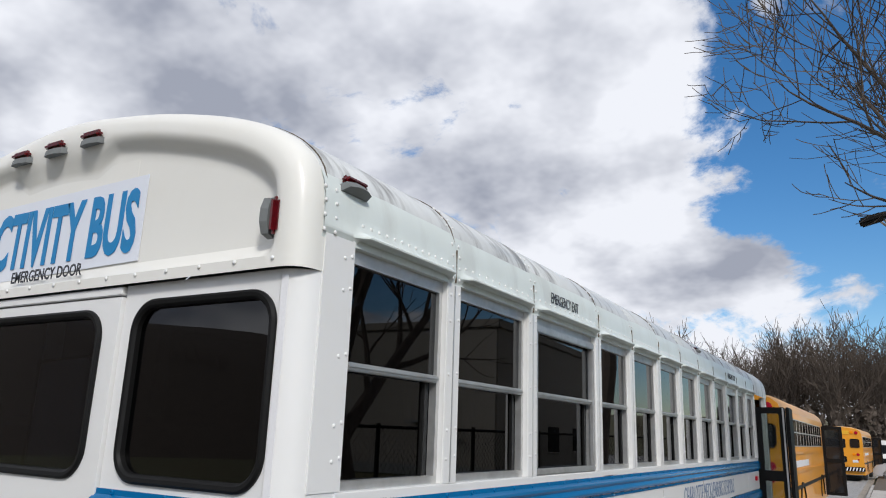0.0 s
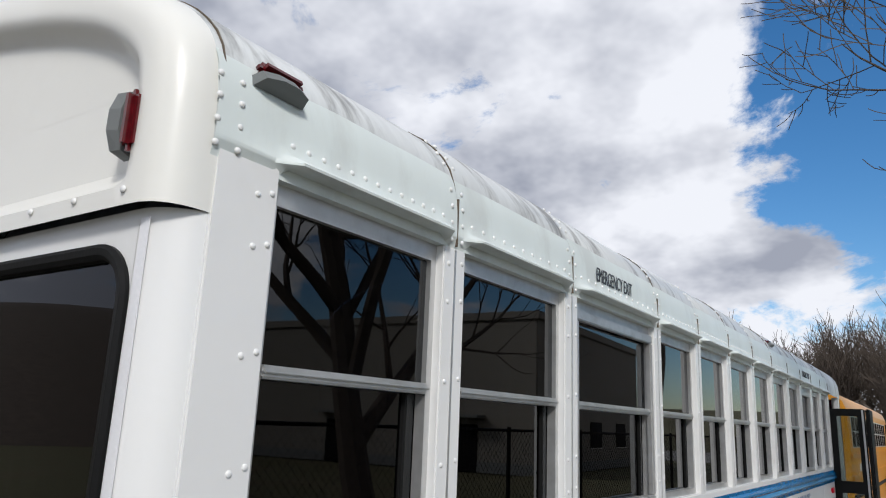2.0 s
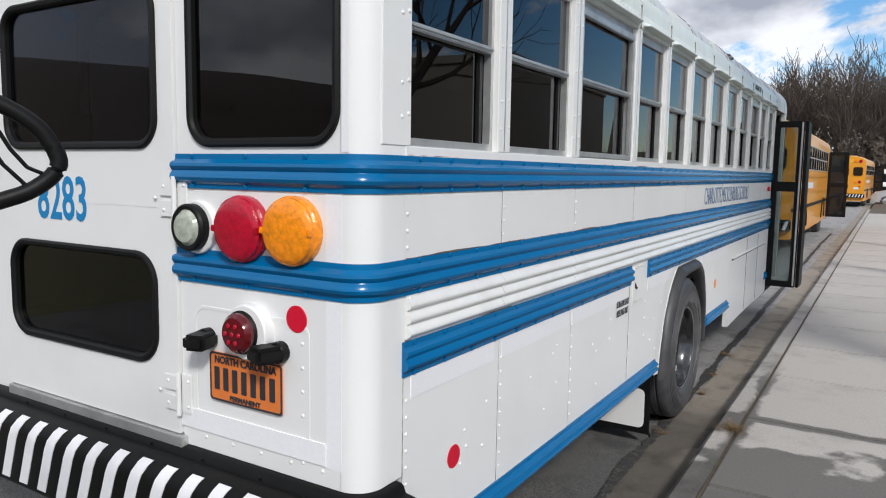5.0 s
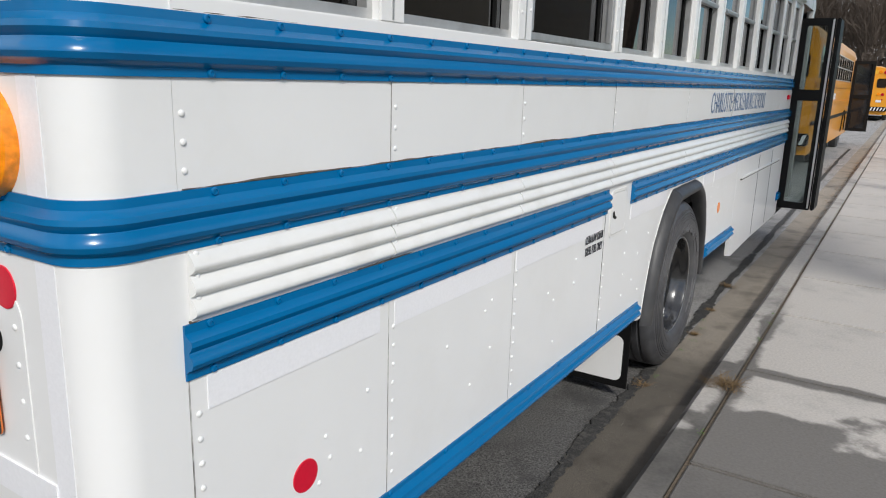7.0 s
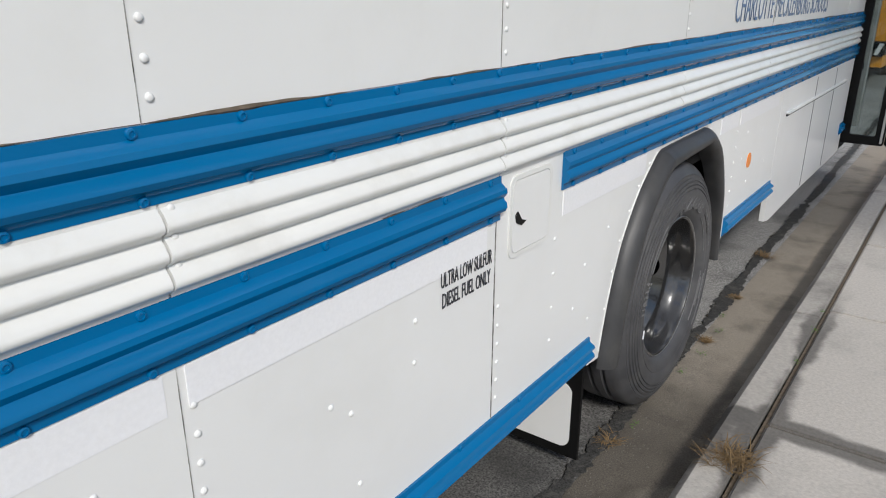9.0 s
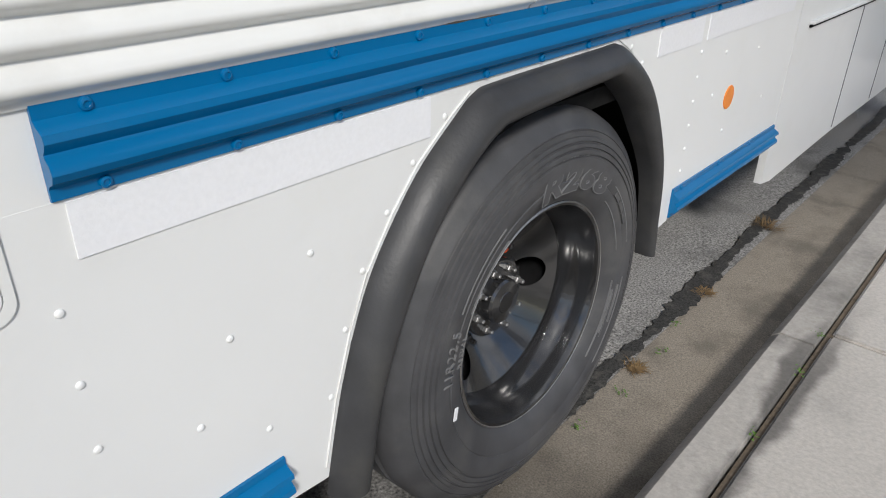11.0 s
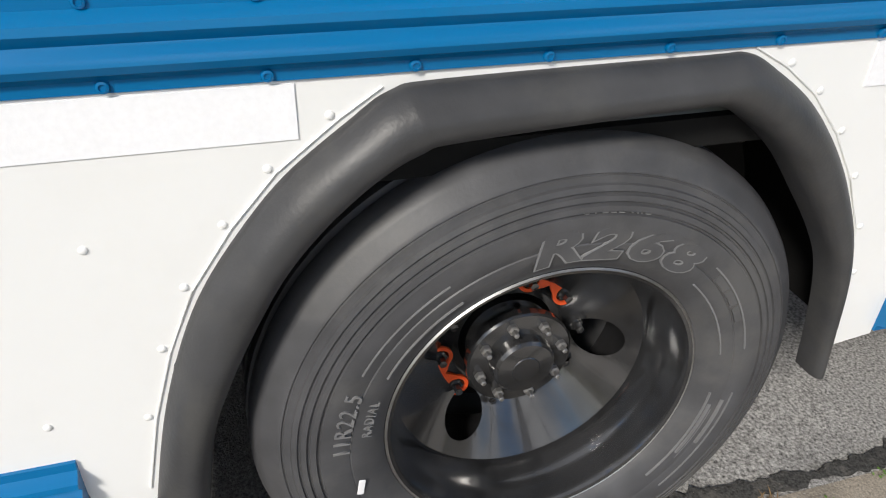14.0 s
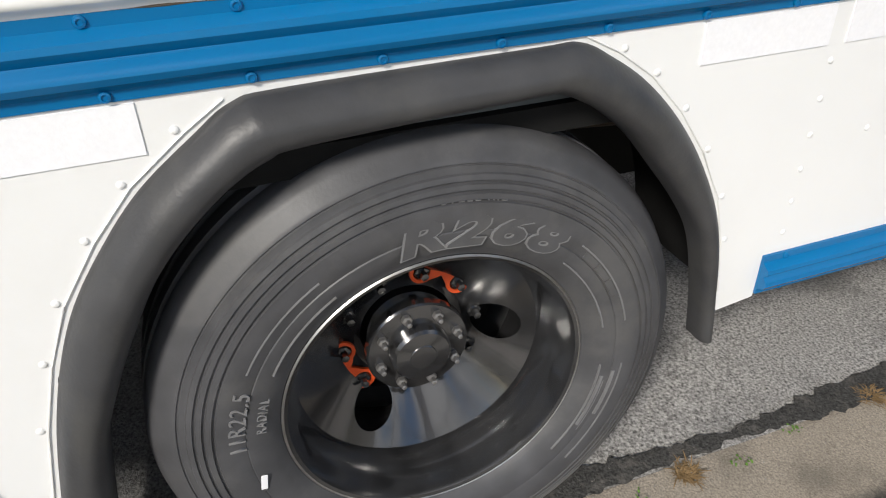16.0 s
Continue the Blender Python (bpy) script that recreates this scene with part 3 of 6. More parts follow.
def rear_window(parent, x0, x1, z0, z1, r, y, name="rear_window"):
    g = part(name, gasket(x0, x1, z0, z1, r, y), RUBBER, parent, "dark tinted window in a black rubber gasket")
    cx, cz = (x0 + x1) / 2, (z0 + z1) / 2
    part("pane", slab(rounded(x1 - x0 - 0.05, z1 - z0 - 0.05, r - 0.025, 8), 0.005, on_rear(cx, cz, y + 0.012)), GLASS_LIGHT if name == "upper_window" else GLASS, g)
    return g


DOOR_X0, DOOR_X1 = -1.90, -0.795
# right-hand rear panels
part("rear_panel", holed(DOOR_X1, -R, 1.80, 2.558, -0.735, -0.095, 1.93, 2.50, 0.10, 0.03, 0.0), WHITE, bus)
rear_window(bus, -0.735, -0.095, 1.93, 2.50, 0.10, 0.0)
part("lower_rear_panel", box(DOOR_X1, 0.0, 0.90, -R, 0.03, 1.80), WHITE, bus)
# left-hand rear panels, beyond the door
part("rear_panel", holed(2 * CX + R, DOOR_X0, 1.80, 2.558, 2 * CX + 0.12, DOOR_X0 - 0.06, 1.93, 2.50, 0.10, 0.03, 0.0), WHITE, bus)
rear_window(bus, 2 * CX + 0.12, DOOR_X0 - 0.06, 1.93, 2.50, 0.10, 0.0)
part("lower_rear_panel", box(2 * CX + R, 0.0, 0.90, DOOR_X0, 0.03, 1.80), WHITE, bus)

# emergency door
door = part("emergency_door", holed(DOOR_X0 + 0.008, DOOR_X1 - 0.008, 1.72, 2.52, DOOR_X0 + 0.06, -0.885, 1.925, 2.48, 0.10, 0.035, -0.012), WHITE, bus, "white rear emergency door")
part("lower_door_panel", holed(DOOR_X0 + 0.008, DOOR_X1 - 0.008, 0.935, 1.72, DOOR_X0 + 0.06, -0.905, 1.165, 1.56, 0.11, 0.035, -0.012), WHITE, door)
rear_window(door, DOOR_X0 + 0.06, -0.885, 1.925, 2.48, 0.10, -0.012, "upper_window")
rear_window(door, DOOR_X0 + 0.06, -0.905, 1.165, 1.56, 0.11, -0.012, "lower_window")
part("door_header", box(DOOR_X0, -0.02, 2.525, DOOR_X1, 0.02, 2.553, 0.003), WHITE, bus)
part("door_sill", box(DOOR_X0, -0.025, 0.885, DOOR_X1 + 0.02, 0.02, 0.93, 0.004), ALU, bus, "scuffed bright sill plate")


def corner_path(extra=0.0, y_end=0.19, x_end=-0.2, steps=10):
    """Plan path from the rear round the corner to the side: point and outward normal."""
    out = [((x_end, 0, 0), (0, -1, 0))]
    for k in range(steps + 1):
        a = radians(-90 + 90 * k / steps)
        out.append(((-R + R * math.cos(a), R + R * math.sin(a), 0), (math.cos(a), math.sin(a), 0)))
    out.append(((0, y_end, 0), (1, 0, 0)))
    return out


part("corner_panel", sweep([(0.0, 0.90), (0.0, 2.558)], corner_path(0, 0.19, -R - 0.001)), WHITE, bus)
left_corner = sweep([(0.0, 0.90), (0.0, 2.70)], [((2 * CX - p[0], p[1], 0), (-o[0], o[1], 0)) for p, o in corner_path(0, 0.19, -R - 0.001)])
part("corner_panel", left_corner, WHITE, bus)

# ribbed rails
RAIL = [(0.0, 0.0), (0.005, 0.0), (0.005, 0.015), (0.010, 0.021), (0.020, 0.026), (0.025, 0.036), (0.023, 0.047), (0.016, 0.054), (0.014, 0.059), (0.019, 0.065),
        (0.024, 0.073), (0.022, 0.083), (0.012, 0.090), (0.006, 0.096), (0.005, 0.113), (0.0, 0.113)]
BIG_BOLT = mesh_of(lathe([(0.0085, 0.0), (0.0085, 0.003), (0.0075, 0.005), (0.0045, 0.006), (0.004, 0.004), (0, 0.004)], 12), "bolt", BLUE)


def put(mesh, name, parent, x, y, z, rz=0.0):
    ob = new(name, mesh)
    ob.parent = parent
    ob.location, ob.rotation_euler = (x, y, z), (0, 0, radians(rz))
    return ob


def rail(z, y0, y1, corner=False, mat=BLUE, profile=RAIL, bolts=True, step=0.185, name="blue_rail"):
    prof = [(a, z + b) for a, b in profile]
    path = corner_path(0, y1, -0.81, 10) if corner else [((0, y0, 0), (1, 0, 0)), ((0, y1, 0), (1, 0, 0))]
    ob = part(name, sweep(prof, path, closed=True), mat, bus)
    if bolts:
        top = max(b for a, b in profile) - 0.009
        y = (0.27 if corner else y0 + 0.06)
        while y < y1 - 0.02:
            put(BIG_BOLT, "bolt", ob, 0.0045, y, z + top)
            put(BIG_BOLT, "bolt", ob, 0.0045, y + 0.004, z + 0.008)
            y += step
        if corner:
            for x in (-0.72, -0.47, -0.22):
                put(BIG_BOLT, "bolt", ob, x, -0.0045, z + top, -90)
                put(BIG_BOLT, "bolt", ob, x, -0.0045, z + 0.008, -90)
    return ob


rail(1.792, 0, 8.16, corner=True)
rail(1.477, 0, 8.16, corner=True)
rail(1.219, 0.185, 2.515)
rail(1.222, 2.85, 8.16)
# white three-ribbed rails, in lengths that butt at the panel joints
W_RAIL = [(0.0, 0.0), (0.004, 0.0), (0.005, 0.004)]
for k in range(3):
    b = 0.006 + 0.044 * k
    W_RAIL += [(0.0055, b), (0.0075, b + 0.003), (0.0165, b + 0.008), (0.0205, b + 0.0125), (0.0215, b + 0.0175), (0.0205, b + 0.0225), (0.0145, b + 0.033), (0.0085, b + 0.0395), (0.0060, b + 0.0425)]
W_RAIL += [(0.004, 0.138), (0.004, 0.144), (0.0, 0.144)]
W_ENDS = [0.20, 0.84, 1.59, 2.505, 3.78, 5.08, 6.36, 8.16]
for a, b in zip(W_ENDS, W_ENDS[1:]):
    w = rail(1.3325, a + 0.003, b - 0.002, mat=RIM_WHITE, profile=W_RAIL, bolts=False, name="white_rail")
    for zz in (1.358, 1.402, 1.446):
        put(RIVET, "rivet", w, 0.006, a + 0.02, zz + 0.021)

# side panels under the windows; each is a sheet between two joints
PANEL_Y = [0.19, 0.84, 1.585, 2.505, 3.13, 3.9, 4.65, 5.65, 6.95, 8.16]


def rivets(parent, y, z0, z1, step, x=0.0, jitter=0.0):
    z = z0
    while z <= z1:
        put(RIVET, "rivet", parent, x, y + jitter * noise.noise((y * 7, z * 9, 0)), z)
        z += step


for k, (a, b) in enumerate(zip([0.19, 0.84, 1.585, 2.505, 3.78, 5.08, 6.36, 7.35], [0.84, 1.585, 2.505, 3.78, 5.08, 6.36, 7.35, 8.16])):
    p = part("upper_side_panel", box(-0.03, a + 0.0012, 1.59, 0.0 + 0.0012 * (k % 2), b, 1.80, 0.0), WHITE, bus)
    rivets(p, a + 0.018, 1.625, 1.77, 0.052, 0.0012)
part("rail_backing", box(-0.03, 0.19, 1.20, -0.0005, 8.16, 1.592), WHITE, bus)
part("sill_strip", box(-0.03, 0.19, 1.90, 0.004, 8.16, 1.935, 0.004), WHITE, bus)
part("sill_backing", box(-0.03, 0.19, 1.799, -0.0005, 8.16, 1.901), WHITE, bus)

# old sealant along the rails' upper edges, and open joints between the sheets
for z in (1.5915, 1.3345, 1.907):
    pts, rad = [], []
    for k in range(560):
        y = 0.2 + k * 0.0142
        pts.append((0.002, y, z + 0.0012 * noise.noise((y * 9, z * 7, 0))))
        rad.append(max(0.0006, 0.0016 + 0.0045 * noise.noise((y * 3.1, z * 5, 2.0)) + 0.002 * noise.noise((y * 17, z, 1.0))))
    part("sealant", tube(pts, rad, 5), DIRT, bus, "crumbling brown sealant")
for y in (0.192, 0.84, 1.585, 2.503):
    part("open_joint", box(-0.002, y - 0.0009, 0.64, 0.0016, y + 0.0008, 1.22), SEAM, bus)
for y in (0.84, 1.585, 2.505, 3.78, 5.08):
    part("open_joint", box(-0.002, y - 0.0008, 1.593, 0.0016, y + 0.0008, 1.792), SEAM, bus)

# lower side panels
ARCH_CUT = [(3.23, 0.40), (3.24, 0.60), (3.29, 0.80), (3.36, 0.93), (3.43, 1.02), (3.51, 1.10), (3.62, 1.19), (4.16, 1.20), (4.29, 1.12), (4.41, 0.98), (4.50, 0.80), (4.545, 0.56)]
for k, (a, b) in enumerate(((0.19, 0.84), (0.84, 1.585), (1.585, 2.50))):
    p = part("lower_side_panel", box(-0.03, a + 0.0015, 0.60, 0.0012 * (k % 2), b, 1.2195), WHITE, bus)
    rivets(p, a + 0.022, 0.70, 1.15, 0.055, 0.0012, 0.004)
    for j in range(5):
        put(RIVET, "rivet", p, 0.0012, a + 0.18 + 0.45 * random.random(), 0.72 + 0.36 * random.random())
u = [(2.503, 0.60), (3.115, 0.60), (3.125, 0.53), (3.225, 0.52)] + ARCH_CUT[1:7] + [(3.66, 1.2195), (2.503, 1.2195)]
p = part("lower_side_panel", slab([(y, z) for y, z in u], 0.03, on_side(0, 0, 0.0)), WHITE, bus)
rivets(p, 2.525, 0.70, 1.0, 0.055, 0.0, 0.003)
rivets(p, 2.83, 0.75, 1.1, 0.11, 0.0, 0.003)
for yy, zz in ((3.214, 1.014), (3.05, 0.93), (2.98, 0.80), (3.10, 0.72)):
    put(RIVET, "rivet", p, 0.0, yy, zz)
u = [(4.545, 0.56), (4.66, 0.575), (4.66, 0.59), (5.60, 0.60), (5.60, 1.2195)] + [(4.12, 1.2195)] + ARCH_CUT[7:11]
p = part("lower_side_panel", slab([(y, z) for y, z in u], 0.03, on_side(0, 0, 0.0)), WHITE, bus)
for j in range(7):
    put(RIVET, "rivet", p, 0.0, 4.70 + 0.02 * noise.noise((j, 0, 0)), 0.66 + 0.075 * j)
for yy, zz in ((4.85, 0.95), (5.0, 0.8), (5.2, 1.05), (5.35, 0.85), (4.9, 1.08)):
    put(RIVET, "rivet", p, 0.0, yy, zz)
u = [(5.602, 0.42), (5.72, 0.40), (6.60, 0.42), (7.9, 0.42), (8.16, 0.43), (8.16, 1.2195), (5.602, 1.2195)]
p = part("luggage_panel", slab(u, 0.03, on_side(0, 0, 0.001)), WHITE, bus)
part("grip_rail", box(-0.0, 5.75, 1.045, 0.010, 7.85, 1.058, 0.003), DARK, p, "dark grip gap")
part("grip_lip", box(-0.0, 5.75, 1.059, 0.022, 7.85, 1.072, 0.003), WHITE, p)
for yy in (6.60, 7.35):
    part("panel_joint", box(0.0, yy, 0.44, 0.003, yy + 0.006, 1.20), INK, p)

# rub rails along the skirt
SKIRT = [(a * 1.2, b * 0.88) for a, b in RAIL]
for a, b in ((0.19, 3.12), (4.66, 5.59), (8.0, 8.16)):
    rail(0.545 if a < 4 else 0.585, a, b, profile=SKIRT, step=0.3, name="rub_rail")

# reflective tape
for a, b, z0 in ((0.235, 0.80, 1.142), (0.865, 1.56, 1.142), (1.60, 2.46, 1.142), (2.865, 3.50, 1.142), (4.40, 4.68, 1.142), (4.72, 5.5, 1.142)):
    part("reflective_tape", box(0.0, a, z0, 0.0026, b, z0 + 0.074), TAPE, bus, "white reflective tape")
part("reflective_tape", box(-0.145, -0.0015, 1.59, -0.085, 0.0, 1.79), TAPE, bus)
part("reflective_tape", box(-0.145, -0.0015, 0.96, -0.085, 0.0, 1.475), TAPE, bus)
part("reflective_tape", box(-0.085, -0.0015, 1.91, -0.03 - 0.03, 0.0, 2.54), TAPE, bus)
part("reflective_tape", box(-0.80, -0.0045, 0.965, -0.146, 0.0, 1.035), TAPE, bus)

# window posts, header, drip mouldings and windows
header = part("header_strip", box(-0.03, 0.06, 2.665, 0.0, 8.16, 2.695), ROOF, bus)
for k, y in enumerate(POSTS):
    w = 0.05 if k else 0.045
    y0, y1 = (0.070, 0.220) if k == 0 else (y - w, y + w)
    p = part("window_post", box(-0.05, y0, 1.932, 0.003, y1, 2.694 if k == 0 else 2.668, 0.004), WHITE, bus)
    if k < 9:
        for zz in (2.02, 2.12, 2.32, 2.52, 2.62):
            put(RIVET, "rivet", p, 0.003, y0 + (0.10 if k == 0 else 0.022), zz)
            put(RIVET, "rivet", p, 0.003, y1 - 0.016, zz + 0.01)
    if k:
        part("post_groove", box(0.0, y - 0.004, 1.94, 0.0045, y + 0.004, 2.66), ALU, p)


def eave_panel(y0, y1, a, b):
    """The sheet between the windows and the roof, from joint a to joint b, with a lip rolled out over the window."""
    bm = bmesh.new()
    rows = []
    stops = sorted({a + 0.001, b - 0.001} | {y0 + (y1 - y0) * k / 30 for k in range(31)})
    for y in stops:
        t = max(0.0, min(1.0, (y - y0) / (y1 - y0)))
        e = min(1.0, min(t, 1 - t) * 14)
        e = e * e * (3 - 2 * e)
        wave = 0.0016 * noise.noise((y * 5, 0.3, 0))
        prof = [(-0.022, 2.876), (-0.008 + wave, 2.846), (0.003 + wave, 2.80), (0.006, 2.765), (0.007 + 0.002 * e, 2.735), (0.008 + 0.010 * e, 2.714), (0.008 + 0.030 * e, 2.704), (0.008 + 0.038 * e, 2.697),
                (0.007 + 0.038 * e, 2.692), (0.005 + 0.030 * e, 2.689), (0.0, 2.690 - 0.028 * (1 - e))]
        rows.append([bm.verts.new((x, y, z)) for x, z in prof])
    for r0, r1 in zip(rows, rows[1:]):
        for j in range(len(r0) - 1):
            bm.faces.new((r0[j], r0[j + 1], r1[j + 1], r1[j]))
    bmesh.ops.recalc_face_normals(bm, faces=bm.faces)
    return bm


def side_window(y0, y1, exit_window=False):
    w = part("side_window", ring(rect(y0, y1, 1.935, 2.666, (y0 + y1) / 2, 2.3), rect(y0 + 0.022, y1 - 0.022, 1.962, 2.62, (y0 + y1) / 2, 2.3), 0.03,
                                 on_side((y0 + y1) / 2, 2.3, -0.022)), ALU, bus, "two-part sliding sash window with dark tinted panes")
    part("meeting_rail", box(-0.05, y0 + 0.02, 2.286, -0.014, y1 - 0.02, 2.312, 0.004), ALU, w)
    part("rail_lip", box(-0.03, y0 + 0.02, 2.296, -0.008, y1 - 0.02, 2.302, 0.002), ALU, w)
    part("upper_pane", box(-0.040, y0 + 0.018, 2.31, -0.036, y1 - 0.018, 2.625), GLASS, w)
    part("lower_pane", box(-0.058, y0 + 0.018, 1.955, -0.054, y1 - 0.018, 2.29), GLASS, w)
    part("sash_stile", box(-0.06, y1 - 0.075, 1.96, -0.045, y1 - 0.060, 2.29, 0.003), DARK, w)
    if exit_window:
        for bx in ((y0 + 0.004, 1.938, y1 - 0.004, 1.965), (y0 + 0.004, 2.59, y1 - 0.004, 2.625)):
            part("exit_frame_bar", box(-0.03, bx[0], bx[1], -0.004, bx[2], bx[3], 0.004), ALU, w)
        for a, b in ((y0 + 0.004, y0 + 0.03), (y1 - 0.03, y1 - 0.004)):
            part("exit_frame_bar", box(-0.03, a, 1.966, -0.004, b, 2.589, 0.004), ALU, w)


for k, (a, b) in enumerate(zip(POSTS, POSTS[1:])):
    y0, y1 = (0.220 if k == 0 else a + 0.05), b - 0.05
    side_window(y0, y1, k in (2, 9))
    d = part("eave_panel", eave_panel(y0 - 0.02, y1 + 0.025, 0.056 if k == 0 else a, b), ROOF, bus, "pale mint eave sheet with a rolled lip and rivets" if k < 2 else "")
    part("eave_seam", box(-0.006, b - 0.0014, 2.67, 0.0095, b + 0.0012, 2.80), DIRT, d)
    if k < 8:
        n = 13 if k in (0, 2) else 11
        for j in range(n):
            put(RIVET, "rivet", d, 0.0085, y0 + 0.02 + (y1 - y0 - 0.04) * j / (n - 1), 2.738 + 0.002 * noise.noise((k, j * 3.1, 0)))
        for zz in (2.685, 2.73, 2.775, 2.82):
            for dy in (-0.026, 0.024):
                put(RIVET, "rivet", d, 0.0065 if zz < 2.8 else 0.0, (0.085 if k == 0 else a) + dy + 0.004 * noise.noise((zz * 40, k, 0)), zz)
lettering("exit_lettering", "EMERGENCY EXIT", 0.075, INK, bus, on_side(1.96, 2.752, 0.0105) @ pose(0, 0, 0, 0, 0, 0), "slate lettering over the exit window", width=0.37)
lettering("exit_lettering", "EMERGENCY EXIT", 0.075, INK, bus, on_side(6.67, 2.752, 0.0105) @ pose(0, 0, 0, 0, 0, 0), "slate lettering over the exit window", width=0.40)

# left-hand side, front end, floor and inside of the shell
part("left_side_lower", box(2 * CX, 0.19, 0.60, 2 * CX + 0.03, BUS_L, 1.94), WHITE, bus)
for k in range(len(POSTS)):
    part("left_post", box(2 * CX, POSTS[k] - 0.05, 1.94, 2 * CX + 0.05, POSTS[k] + 0.05, 2.70), WHITE, bus)
    if k + 1 < len(POSTS):
        part("left_pane", box(2 * CX + 0.03, POSTS[k] + 0.05, 1.94, 2 * CX + 0.034, POSTS[k + 1] - 0.05, 2.70), GLASS, bus)
part("front_wall", box(2 * CX, BUS_L - 0.05, 0.5, 0.0, BUS_L, 1.9), WHITE, bus)
part("windscreen_post", box(-0.08, BUS_L - 0.06, 1.9, 0.0, BUS_L, 2.7), WHITE, bus)
part("windscreen", box(2 * CX + 0.08, BUS_L - 0.04, 1.9, -0.08, BUS_L - 0.034, 2.68), GLASS, bus)
part("cabin_floor", box(2 * CX + 0.03, 0.03, 1.05, -0.03, BUS_L - 0.05, 1.10), DARK, bus)
part("underframe", box(-2.0, 0.3, 0.50, -0.75, 8.9, 0.75), DARK, bus)
part("engine_bay", box(2 * CX + 0.1, 0.06, 0.45, -0.5, 2.6, 1.05), DARK, bus)
part("inner_side", box(-0.06, 0.2, 1.10, -0.05, 8.1, 1.93), INNER, bus)


def bench(y):
    s = tagged(new("bus_seat"), "dark vinyl bus bench seat inside the white bus", "seat", "bench seats in the white bus")
    part("backrest", box(-1.02, y, 1.5, -0.08, y + 0.10, 2.12, 0.045, 3), SEAT, s)
    part("cushion", box(-1.02, y + 0.08, 1.42, -0.08, y + 0.50, 1.54, 0.035, 3), SEAT, s)
    part("leg_frame", box(-0.95, y + 0.1, 1.10, -0.90, y + 0.45, 1.42, 0.005), STEEL, s)
    return s


guard = tagged(new("seat_guard"), "pale wire mesh seat back behind the rear door window", "seat")
part("mesh_back", slab([(-0.19, -0.24), (-0.08, -0.30), (0.10, -0.30), (0.19, -0.20), (0.21, 0.22), (-0.19, 0.20)], 0.01, on_rear(-1.42, 2.14, 0.22)), material("grey wire mesh", (0.30, 0.31, 0.33), 0.5, metal=0.3, spread=0.25, scale=140), guard)
part("frame", tube([(-1.61, 0.21, 2.34), (-1.61, 0.21, 1.92), (-1.50, 0.21, 1.84), (-1.32, 0.21, 1.84), (-1.23, 0.21, 1.94), (-1.21, 0.21, 2.36)], 0.008, 8, closed=True), DARK, guard)
part("foot", tube([(-1.41, 0.22, 1.10), (-1.41, 0.22, 1.85)], 0.02, 8), DARK, guard)
first = bench(0.55)
for k in range(11):
    for side in (0, 1):
        if k or side:
            copy_thing(first, pose(-1.50 * side, 0.69 * k, 0))

# fuel door
fd = part("fuel_door", ring(rounded(0.225, 0.225, 0.03), rounded(0.20, 0.20, 0.024), 0.004, on_side(2.675, 1.205, 0.004)), RIM_WHITE, bus, "small white fuel filler door with a dark latch slot")
part("fuel_door_panel", slab(rounded(0.196, 0.196, 0.022), 0.004, on_side(2.675, 1.205, 0.0045)), WHITE, fd)
part("latch", slab([(-0.012, 0.02), (-0.006, 0.0), (0.02, -0.012), (0.045, -0.004), (0.02, 0.004), (0.0, 0.03)], 0.004, on_side(2.60, 1.19, 0.0075)), RUBBER, fd)
lettering("fuel_lettering", "ULTRA LOW SULFUR", 0.054, INK, bus, on_side(2.375, 1.114, 0.003), "black stencilled fuel notice", width=0.215)
lettering("fuel_lettering", "DIESEL FUEL ONLY", 0.054, INK, bus, on_side(2.375, 1.062, 0.003), "", width=0.205)
lettering("school_lettering", "CHARLOTTE MECKLENBURG SCHOOLS", 0.200, GREY_INK, bus, on_side(5.42, 1.628, 0.003), "tall narrow slate blue lettering", width=2.08, bold=-0.002)

# reflectors, marker lamps
part("side_reflector", joined(bmesh.new(), disc(0.042, 0.003, 0.001, 28), pose(0.0, 0.51, 0.858)), REFLECT_RED, bus, "round red reflector")
part("side_reflector", joined(bmesh.new(), disc(0.04, 0.003, 0.001, 28), pose(0.0, 5.0, 0.915)), REFLECT_AMBER, bus, "round amber reflector")
part("rear_reflector", joined(bmesh.new(), disc(0.042, 0.003, 0.001, 28), pose(-0.262, 0.0, 1.405, 0, 0, -90)), REFLECT_RED, bus, "round red reflector")
part("side_marker", box(0.0, 7.85, 1.69, 0.02, 7.97, 1.74, 0.006), REFLECT_RED, bus, "small red side marker")


def marker(m, name="marker_lamp"):
    """A clearance lamp: dark red lens in a pale grey hood; it looks along +x of m, long along y."""
    hood = bmesh.new()
    prof = [(-0.065, 0.0), (-0.055, 0.030), (-0.02, 0.042), (0.02, 0.042), (0.055, 0.030), (0.065, 0.0)]
    a = [hood.verts.new((h, y, -0.030)) for y, h in prof]
    b = [hood.verts.new((h * 0.8, y, -0.006)) for y, h in prof]
    for k in range(5):
        hood.faces.new((a[k], a[k + 1], b[k + 1], b[k]))
    hood.faces.new(a)
    hood.faces.new(b[::-1])
    hood.faces.new((a[0], b[0], b[5], a[5]))
    bmesh.ops.recalc_face_normals(hood, faces=hood.faces)
    bmesh.ops.transform(hood, matrix=m, verts=hood.verts)
    h = part(name, hood, INNER, bus, "red clearance lamp with a grey hood", smooth=False)
    lens = box(0.0, -0.058, -0.008, 0.034, 0.058, 0.024, 0.012, 2)
    bmesh.ops.transform(lens, matrix=m, verts=lens.verts)
    part("lens", lens, LAMP_DARK, h)


